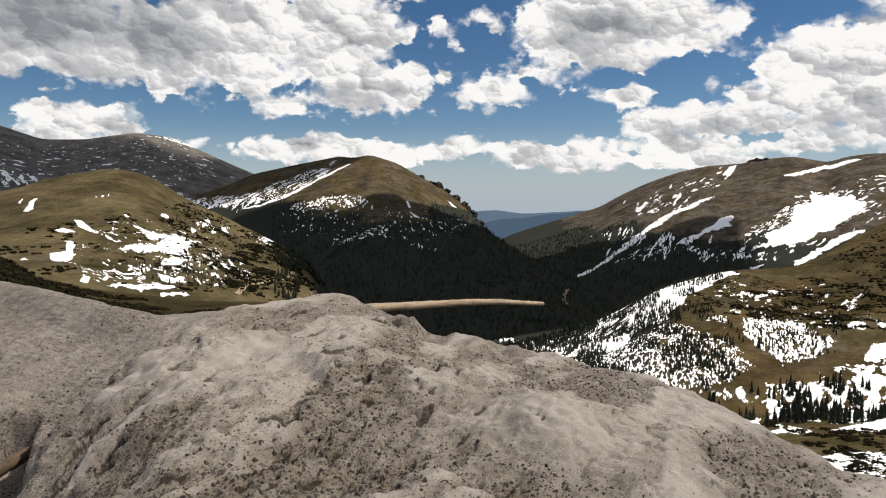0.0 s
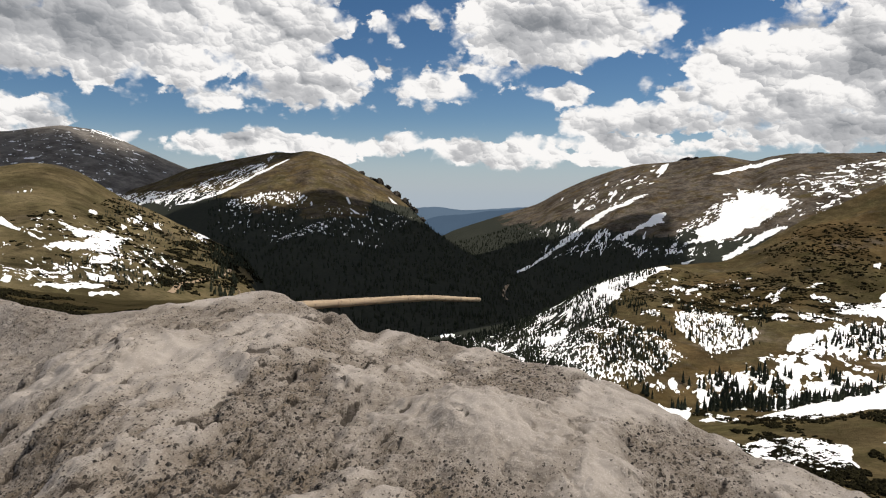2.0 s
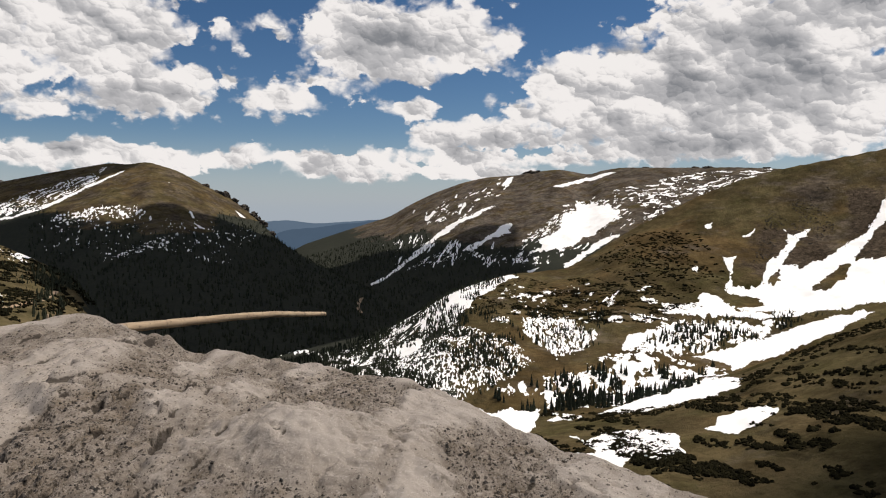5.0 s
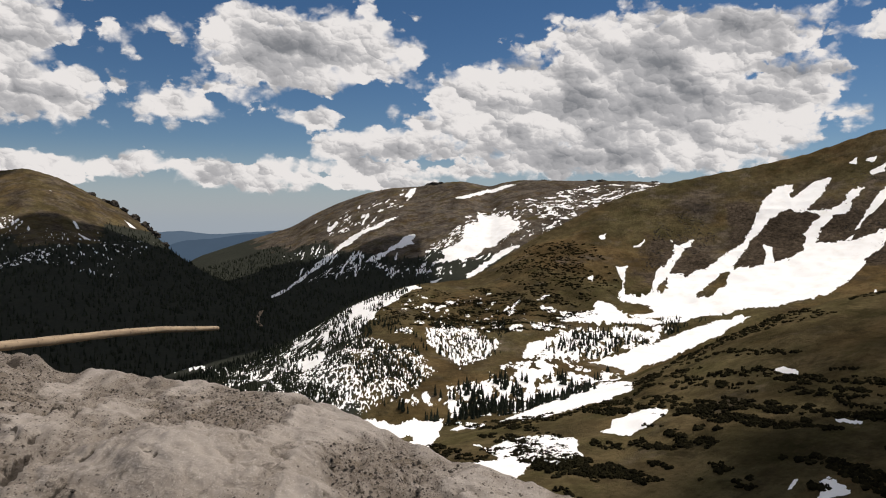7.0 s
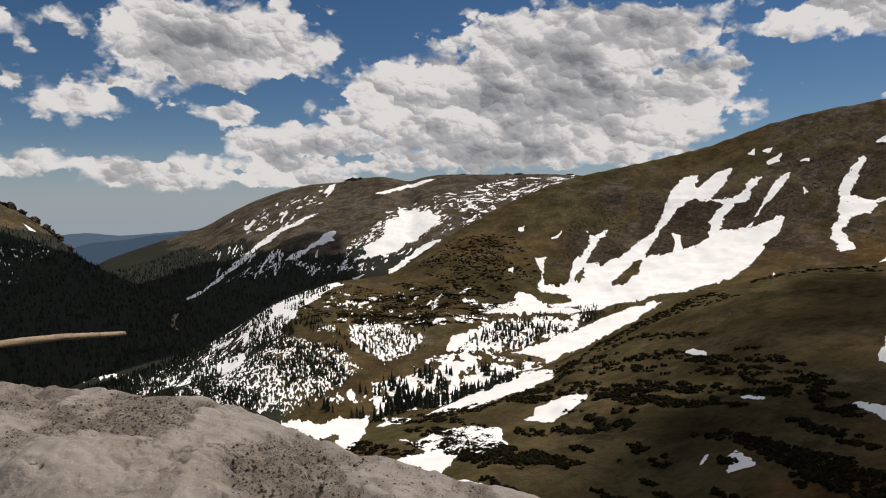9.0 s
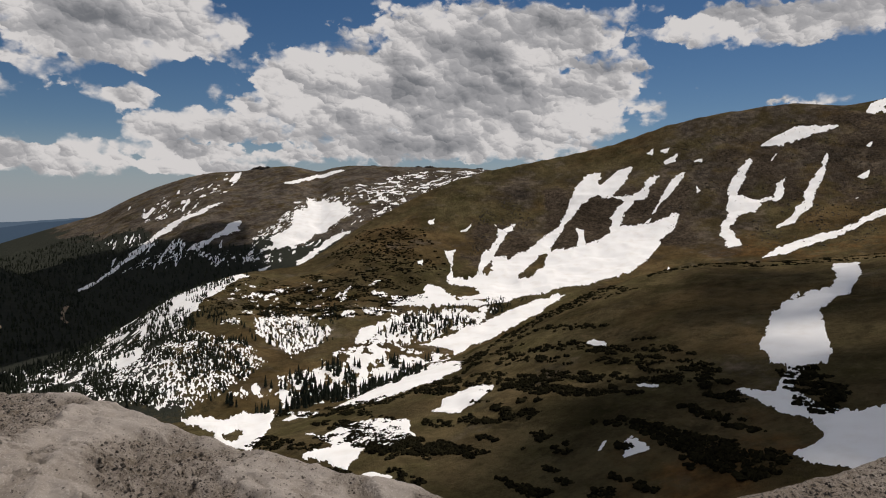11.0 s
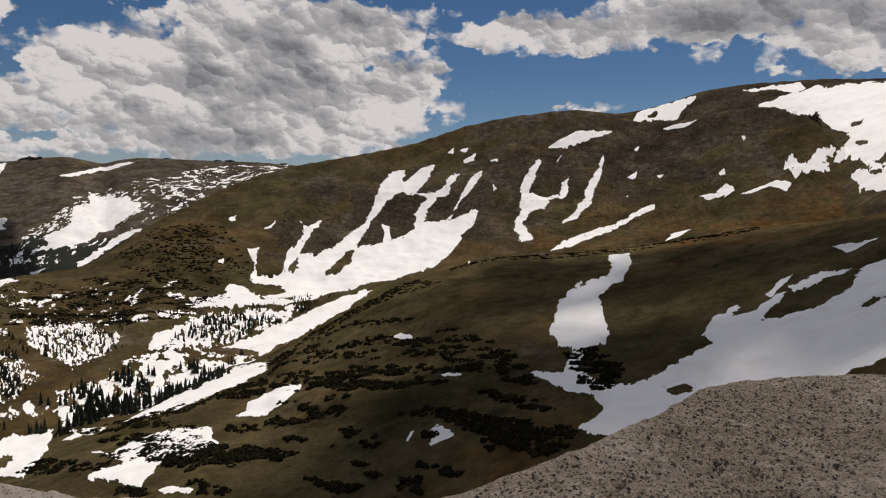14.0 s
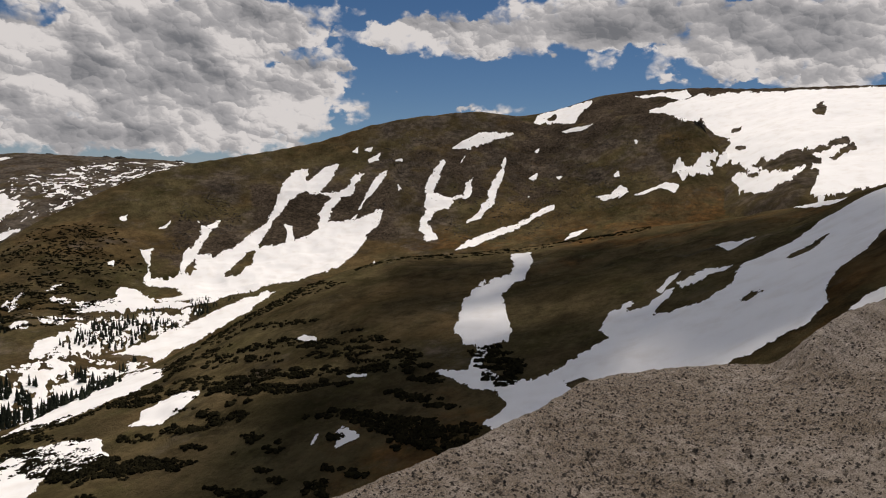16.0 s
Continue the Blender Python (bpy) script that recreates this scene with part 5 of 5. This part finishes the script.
def in_outline(rng, outline, count, clump=-9.0):
    """Random spots (bearing, distance) inside an outline; clump above -1 bunches them."""
    o = np.array(outline, float)
    found = []
    while len(found) < count:
        b, r = rng.uniform(o[:, 0].min(), o[:, 0].max()), rng.uniform(o[:, 1].min(), o[:, 1].max())
        if away(np.array([b * 10]), np.array([r * 0.1]), o * (10, 0.1))[0] > 0 and (clump < -1 or fractal(np.array([radians(b) * r / 22]), np.array([r / 60]), 29, 3)[0] > clump):
            found.append((b, r))
    return found


def stand(name, spots, shapes, mat, rng, label, category, low, high, widen=(0.85, 1.25)):
    """Very many plants joined into one object."""
    allv, allf, at = [], [], 0
    zs, _ = land(np.array([s[0] for s in spots]), np.array([s[1] for s in spots]))
    for (b, r), z in zip(spots, zs):
        v, f = shapes[rng.randrange(len(shapes))]
        size, turn, fat = rng.uniform(low, high), rng.uniform(0, 6.28), rng.uniform(*widen)
        c, s = math.cos(turn) * size * fat, math.sin(turn) * size * fat
        x, y = spot(b, r)
        allv.append(np.stack([x + v[:, 0] * c - v[:, 1] * s, y + v[:, 0] * s + v[:, 1] * c, z - 0.05 * size + v[:, 2] * size], -1))
        allf += [tuple(i + at for i in g) for g in f]
        at += len(v)
    return tagged(new(name, mesh_of(name, np.concatenate(allv), allf, mat)), label, category, kind="stuff")


rng = random.Random(4)
FIRS = [crown_shape(rng, 6, 9, wide=rng.uniform(0.15, 0.24)) for _ in range(7)]
SLIM = [crown_shape(rng, 3, 6, wide=rng.uniform(0.14, 0.24)) for _ in range(6)]


def trunk_shape(sides=6):
    v = [(w * math.cos(6.2832 * s / sides), w * math.sin(6.2832 * s / sides), z) for w, z in ((0.024, -0.03), (0.016, 0.4), (0.004, 0.96)) for s in range(sides)]
    f = [(k * sides + s, k * sides + (s + 1) % sides, (k + 1) * sides + (s + 1) % sides, (k + 1) * sides + s) for k in range(2) for s in range(sides)]
    return v, f


trunk_mesh = mesh_of("trunk", *trunk_shape(), BARK)
crown_meshes = [mesh_of("crown", v, f, NEEDLES) for v, f in FIRS]


def fir(b, r, size, k):
    z = float(land(np.array([b]), np.array([r]))[0][0])
    x, y = spot(b, r)
    root = tagged(new("fir_tree"), "dark narrow subalpine fir standing in old snow", "conifer tree", "firs in the bowl")
    root.matrix_world = pose(x, y, z, 0, 0, rng.uniform(0, 360)) @ Matrix.Diagonal((size, size, size, 1))
    for name, me in (("trunk", trunk_mesh), ("crown", crown_meshes[k % len(crown_meshes)])):
        new(name, me).parent = root


# outlines (bearing, distance), how many, and their heights
STANDS = [
    ([(6.01,843),(8.13,991),(11.44,1073),(14.17,1221),(17.41,1190),(23.39,1130),(18.62,947),(19.86,824),(22.43,791),(25.07,715),(22.38,644),(21.05,614),(18.47,598),(15.19,626),(11.32,692)], 2300, (4, 9.5)),
    ([(18.62,947),(22.91,930),(30.6,961),(30.59,803),(25.07,715),(22.43,791)], 260, (4, 8)),
    ([(21.39,602),(23.69,633),(26.86,659),(28.71,684),(30.58,707),(35.3,716),(39.11,745),(38.64,650),(35.3,596),(30.56,560),(25.92,543),(23.22,579)], 330, (7, 13)),
    ([(33.4,789),(34.82,845),(36.72,909),(40.04,924),(44.78,925),(42.9,873),(40.05,831),(37.2,788)], 170, (6, 11)),
    ([(30.6,883),(35.29,912),(43.82,968),(47.57,970),(44.78,935),(36.24,929)], 60, (4, 8)),
    ([(-21.71,675),(-20.01,939),(-17.52,886),(-15.38,863),(-11.17,890),(-10.06,821),(-9.61,799),(-15.93,507),(-20.61,499),(-20.53,609)], 420, (2, 4.5)),
    ([(-14.52,758),(-11.17,896),(-9.82,910),(-9.16,910),(-12.37,530),(-14.15,541),(-13.22,660)], 300, (3.5, 8)),
    ([(-7, 560), (-6, 900), (2, 1080), (7, 1000), (8, 780), (13, 660), (17, 560), (12, 440), (0, 430)], 900, (5, 11)),
    ([(0, 800), (4, 1000), (10, 1085), (13, 1100), (12, 1000), (8, 900), (6, 830), (3, 780)], 600, (5, 11)),
    ([(-25.77,509),(-20.57,551),(-17.66,506),(-21.85,480)], 60, (3, 5)),
]
for k, (outline, count, (low, high)) in enumerate(STANDS):
    spots = in_outline(rng, outline, count, 0.02 if k in (5, 6) else -9.0 if k in (7, 8) else (-0.12 if k < 5 else -9.0))
    if k in (2, 3):
        for i, (b, r) in enumerate(spots[:145]):
            fir(b, r, rng.uniform(low, high), i)
        spots = spots[145:]
    stand("fir_wood", spots, FIRS if k < 5 else SLIM, NEEDLES, rng, "scattered dark subalpine firs on a snowy slope", "conifer trees", low, high)

# closed forest on the far slopes, below the treeline
far_spots = []
while len(far_spots) < 9000:
    b, r = rng.uniform(-14, 24), rng.uniform(1450, 3300)
    far_spots.append((b, r))
fb, fr = np.array(far_spots).T
fz, fo = land(fb, fr)
grown = cover_of(fb, fr, fz, fo)[0] + 0.35 * fractal(fb * 3, fr / 60, 17, 3) > 0.55
stand("far_forest", [s for s, g in zip(far_spots, grown) if g], SLIM, NEEDLES, rng, "dark conifer forest on the far valley sides", "forest", 9, 16)


def bush_shape(rng):
    bm = bmesh.new()
    for _ in range(7):
        m = pose(rng.uniform(-0.8, 0.8), rng.uniform(-0.6, 0.6), 0.12, 0, 0, rng.uniform(0, 360)) @ Matrix.Diagonal((rng.uniform(0.2, 0.5), rng.uniform(0.2, 0.45), rng.uniform(0.25, 0.6), 1))
        made = bmesh.ops.create_icosphere(bm, subdivisions=1, radius=1, matrix=m)
        for v in made["verts"]:
            v.co += Vector((rng.uniform(-1, 1), rng.uniform(-1, 1), rng.uniform(-1, 1))) * 0.11
    v, f = np.array([tuple(v.co) for v in bm.verts]), [tuple(x.index for x in g.verts) for g in bm.faces]
    bm.free()
    return v, f


BUSHES = [bush_shape(rng) for _ in range(8)]


def scrub_over(outline, count, low, high, level, label, grain=(15, 42)):
    """Clumps of scrub, thick in some places and thin in others."""
    spots = in_outline(rng, outline, count)
    sb, sr = np.array(spots).T
    keep = fractal(np.radians(sb) * sr / grain[0], sr / grain[1], 37, 4, 0.6) > level
    stand("scrub", [s for s, k in zip(spots, keep) if k], BUSHES, SCRUB, rng, label, "shrubs", low, high, (0.9, 1.6))


scrub_over([(35.32,405),(41.35,670),(50.94,589),(62.23,390),(64.19,341),(66.65,284),(64.34,241),(54.71,256),(41.23,299),(35.27,339)], 3400, 1.3, 3.0, 0.12, "low dark willow scrub in clumps on the spur")
scrub_over([(23.17,424),(25.92,559),(30.55,485),(38.17,539),(43.91,455),(49.52,480),(54.12,395),(62.67,365),(62.95,257),(35.3,288),(28.64,338)], 2800, 1.3, 3.0, 0.1, "low dark willow scrub on the lower spur")
scrub_over([(28.68,540),(32.44,531),(36.25,526),(41.03,555),(49.43,950),(53.92,698),(55.25,655),(49.44,664),(43.87,648),(41.51,540),(36.25,496),(30.55,485)], 700, 1.2, 2.6, -1, "dark scrub edging the foot of the spur")
scrub_over([(22.46,875),(24.26,1093),(28.77,1110),(35.29,1049),(38.14,974),(32.46,858),(26.01,909)], 4200, 0.9, 2.3, 0.08, "low dark scrub on the brown bench", (40, 18))
scrub_over([(18.5,930),(20,1080),(23,1120),(28,1150),(33,1040),(31,880),(26,905),(22,860)], 2600, 0.8, 1.8, 0.02, "dwarf scrub over the brown hummock", (17, 26))
scrub_over([(28.78,1197),(32.49,1337),(36.23,1314),(37.18,1116),(32.48,1076)], 900, 0.9, 2.4, -0.05, "scattered scrub on the brown hillside", (30, 24))
scrub_over([(30.29,1181),(32.39,1297),(37.53,1291),(39.82,1113),(36.67,1019),(32.3,1056)], 800, 1.2, 3.0, -0.05, "scattered scrub below the cirque")
scrub_over([(-32.86,620),(-29.37,632),(-21.68,739),(-17.53,830),(-16.8,508),(-25.85,436),(-32.96,498)], 1300, 0.9, 2.2, 0.16, "low dark scrub on the olive hill", (22, 24))
scrub_over([(65.56,396),(67.92,403),(70.09,367),(69.91,325),(67.53,340)], 90, 1.6, 3.2, -1, "clump of dark krummholz in the snow")
scrub_over([(56, 742), (64, 778), (72, 790), (80, 782), (80, 742), (72, 752), (64, 742), (56, 712)], 520, 0.9, 2.2, -0.2, "dark scrub along the crease of the slope", (24, 20))
scrub_over([(-38, 30), (-38, 86), (-28, 84), (-16, 70), (-9, 60), (-10, 24), (-25, 22)], 5000, 0.15, 0.5, 0.05, "low dark heath on the near ground below the bank", (3.0, 5.0))
scrub_over([(-22.48,738),(-20.01,917),(-16.66,910),(-12.29,852),(-11.2,661),(-14.6,534),(-18.51,506),(-21.82,519),(-22.96,585)], 1700, 0.9, 2.2, 0.04, "dark krummholz clumps on the olive hill", (20, 26))
scrub_over([(-18,520),(-17,700),(-12.5,880),(-10,840),(-11,600),(-14,520)], 1500, 1.0, 2.6, -0.05, "dark firs and krummholz along the hill's shady end", (20, 26))
scrub_over([(30.55,459),(35.3,434),(37.22,398),(35.3,352),(32.43,355),(31.48,383)], 420, 1.0, 2.2, -0.1, "low shrubs standing in the snow of the hollow")

# ---- small things: rail, stake, roads, crags ----
def make_wood(name, pale, dark, grain):
    m, n = material(name)
    at = n.node("ShaderNodeTexCoord").outputs["Object"]
    along_grain = n.vector("MULTIPLY", at, (1.0, 1.0, 0.06))
    streak = n.noise(along_grain, grain, 6, 0.65)
    colour = n.mix(n.ramp(streak, 0.35, 0.7), pale, dark)
    colour = n.mix(n.ramp(n.noise(at, 9.0, 6, 0.7), 0.52, 0.68, 0.0, 0.75), colour, tuple(c * 0.35 for c in dark))
    finish(n, colour, 0.75, streak, 0.5, 0.01)
    return m


PALE_WOOD = make_wood("weathered_pine", (0.38, 0.285, 0.185), (0.22, 0.155, 0.098), 30.0)
DARK_WOOD = make_wood("wet_wood", (0.095, 0.056, 0.027), (0.036, 0.022, 0.012), 40.0)


def pole(name, path, radii, mat, seed, sides=14, knots=True):
    """A round timber along a bent path, its own z axis along its length."""
    r = random.Random(seed)
    pts = [Vector(p) for p in path]
    axis = (pts[-1] - pts[0])
    turn = axis.to_track_quat("Z", "Y").to_matrix().to_4x4()
    frame_of = Matrix.Translation(pts[0]) @ turn
    back = frame_of.inverted()
    steps, verts, faces = 120, [], []
    for k in range(steps + 1):
        f = k / steps * (len(pts) - 1)
        i = min(int(f), len(pts) - 2)
        c = back @ pts[i].lerp(pts[i + 1], f - i)
        rad = np.interp(k / steps, np.linspace(0, 1, len(radii)), radii) * (1 + (0.10 * noise.noise(Vector((k * 0.16, seed, 0))) + 0.07 * noise.noise(Vector((k * 0.55, seed, 4.0))) if knots else 0))
        for s in range(sides):
            a = 6.2832 * s / sides
            w_ = rad * (1 + 0.07 * noise.noise(Vector((math.cos(a), math.sin(a), k * 0.1 + seed))) + 0.10 * noise.noise(Vector((2.2 * math.cos(a), 2.2 * math.sin(a), k * 0.6 + seed))))
            verts.append((c.x + w_ * math.cos(a), c.y + w_ * math.sin(a), c.z))
    for k in range(steps):
        for s in range(sides):
            a, b = k * sides + s, k * sides + (s + 1) % sides
            faces.append((a, b, b + sides, a + sides))
    faces += [tuple(range(sides))[::-1], tuple(range(steps * sides, (steps + 1) * sides))]
    me = mesh_of(name, verts, faces, mat)
    me.polygons.foreach_set("use_smooth", np.array([len(f) == 4 for f in faces]))
    ob = new(name, me)
    ob.matrix_world = frame_of
    return ob


rail = pole("log_rail", [(-0.87, 5.0, 0.725), (-0.2, 6.47, 0.521), (0.22, 7.38, 0.397), (0.64, 8.30, 0.258), (1.06, 9.21, 0.092), (1.48, 10.13, -0.07)], (0.038, 0.036, 0.037, 0.035, 0.031), PALE_WOOD, 3)
tagged(rail, "pale peeled log rail sticking out of the snow bank", "log rail")
stake = pole("stake", [(-0.98, 4.9, 0.6), (-0.96, 4.89, 0.745), (-0.955, 4.89, 0.875)], (0.008, 0.008, 0.006), PALE_WOOD, 5, 8)
tagged(stake, "thin weathered wooden stake stuck in the snow", "stake")
beam = pole("buried_beam", [(-2.02, 3.62, 0.30), (-2.14, 3.4, 0.26), (-2.17, 3.1, 0.25), (-2.3, 2.7, 0.24)], (0.034, 0.035, 0.034), DARK_WOOD, 7)
tagged(beam, "wet brown beam lying in a melt hollow", "wooden beam")


def make_dirt_road():
    m, n = material("dirt_road")
    at = spot_of(n)
    finish(n, n.mix(n.noise(at, 0.25, 5, 0.6), (0.30, 0.215, 0.135), (0.21, 0.15, 0.095)), 0.95, n.noise(at, 1.0, 4), 0.4, 0.3)
    return m


DIRT = make_dirt_road()


def road_over(course, width, label):
    """A track laid on the slope along its course (bearing, distance)."""
    c = np.array(course, float)
    s = np.linspace(0, len(c) - 1, len(c) * 8)
    b, r = np.interp(s, np.arange(len(c)), c[:, 0]), np.interp(s, np.arange(len(c)), c[:, 1])
    x, y = r * np.sin(np.radians(b)), r * np.cos(np.radians(b))
    dx, dy = np.gradient(x), np.gradient(y)
    size = np.hypot(dx, dy) + 1e-9
    rows = []
    for off in (-0.5, -0.25, 0, 0.25, 0.5):
        w_ = width * off * (1 + 0.2 * wave(s * 0.7, s * 0 + off, 9))
        px, py = x - dy / size * w_, y + dx / size * w_
        pz, _ = land(np.degrees(np.arctan2(px, py)), np.hypot(px, py))
        rows.append(np.stack([px, py, pz + 0.2 + 0.0006 * r - abs(off) * 0.3], -1))
    pts = np.stack(rows, 1)
    tagged(grid_mesh("road", pts.reshape(-1, 3), *pts.shape[:2], DIRT), label, "dirt road", kind="structure")


road_over([(-16.89, 502), (-16.36, 526), (-15.91, 542), (-15.25, 558), (-14.22, 578), (-13.24, 594), (-12.69, 647), (-12.32, 682)], 3.6, "pale dirt road winding round the foot of the hill")
road_over([(10.44, 2051), (10.08, 1972), (10.08, 1906), (10.34, 1862)], 8, "pale stretch of track in the dark valley")


def make_crag():
    m, n = material("dark_crag")
    at = spot_of(n)
    finish(n, n.mix(n.ramp(n.noise(at, 0.2, 8, 0.7), 0.35, 0.65), (0.028, 0.025, 0.022), (0.095, 0.082, 0.068)), 0.95, n.noise(at, 0.5, 8, 0.7), 1.0, 2.0, **{"Specular IOR Level": 0.05})
    return m


CRAG = make_crag()


def crag(b, r, size, tall, seed):
    """A shattered rock tor."""
    bm = bmesh.new()
    bmesh.ops.create_icosphere(bm, subdivisions=3, radius=1)
    for v in bm.verts:
        n = v.co.normalized()
        k = 1 + 0.5 * noise.fractal(n * 1.6 + Vector((seed * 3.1, 0, 0)), 0.8, 2.1, 4) + 0.16 * (noise.cell(n * 4 + Vector((seed, 0, 0))) - 0.5)
        v.co = Vector((n.x * k * size, n.y * k * size, n.z * k * tall))
    me = bpy.data.meshes.new("rock_crag")
    bm.to_mesh(me)
    bm.free()
    me.materials.append(CRAG)
    x, y = spot(b, r)
    z = float(land(np.array([b]), np.array([r]))[0][0])
    ob = new("rock_crag", me)
    ob.matrix_world = pose(x, y, z - 0.25 * tall, 0, 0, seed * 47.0)
    tagged(ob, "dark broken rock crag on the mountain crest", "rock", "crags on the crests")


def boulder_shape(rng):
    bm = bmesh.new()
    bmesh.ops.create_icosphere(bm, subdivisions=1, radius=1)
    for v in bm.verts:
        v.co = Vector((v.co.x * rng.uniform(0.6, 1.2), v.co.y * rng.uniform(0.6, 1.2), v.co.z * rng.uniform(0.4, 0.8)))
    v, f = np.array([tuple(v.co) for v in bm.verts]), [tuple(x.index for x in g.verts) for g in bm.faces]
    bm.free()
    return v, f


def talus_over(outline, count, low, high, level, label):
    """Loose boulders, gathered in streaks."""
    spots = in_outline(rng, outline, count)
    sb, sr = np.array(spots).T
    keep = fractal(np.radians(sb) * sr / 30, sr / 70, 47, 4, 0.7) > level
    stand("talus", [s for s, k in zip(spots, keep) if k], [boulder_shape(rng) for _ in range(6)], CRAG, rng, label, "boulders", low, high, (0.7, 1.4))


talus_over([(55, 1280), (56, 1600), (62, 1700), (70, 1700), (78, 1630), (82, 1540), (84, 1400), (76, 1280), (66, 1180)], 5200, 0.8, 2.2, 0.02, "dark boulders strewn over the brown hillside")
talus_over([(41.5, 1180), (42.5, 1400), (46.5, 1480), (48, 1420), (45.5, 1260)], 800, 0.8, 2.2, 0.0, "dark boulders beside the snowfield of the cirque")
talus_over([(58, 780), (60, 1000), (70, 1080), (80, 1060), (80, 820), (70, 800)], 900, 0.6, 1.5, 0.05, "scattered dark stones at the foot of the hillside")

for i, (b, r, size, tall) in enumerate([(24.04, 3690, 22, 12), (24.39, 3680, 26, 16), (24.74, 3640, 24, 12), (25.05, 3630, 14, 9), (37.16, 3380, 18, 9), (38.09, 3350, 22, 9), (42.3, 3270, 18, 8), (33.5, 3460, 14, 7),
                                        (-1.83, 2945, 16, 10), (-0.9, 2920, 15, 10), (-0.42, 2908, 22, 17), (0.28, 2897, 18, 13), (0.99, 2866, 24, 20), (1.69, 2829, 22, 18), (2.1, 2800, 15, 14), (2.4, 2775, 22, 18), (3.11, 2719, 17, 14)]):
    crag(b, r, size, tall, i + 1)
for i, (b, r, size, tall) in enumerate([(83.3, 1570, 13, 15)]):
    crag(b, r, size, tall, i + 31)
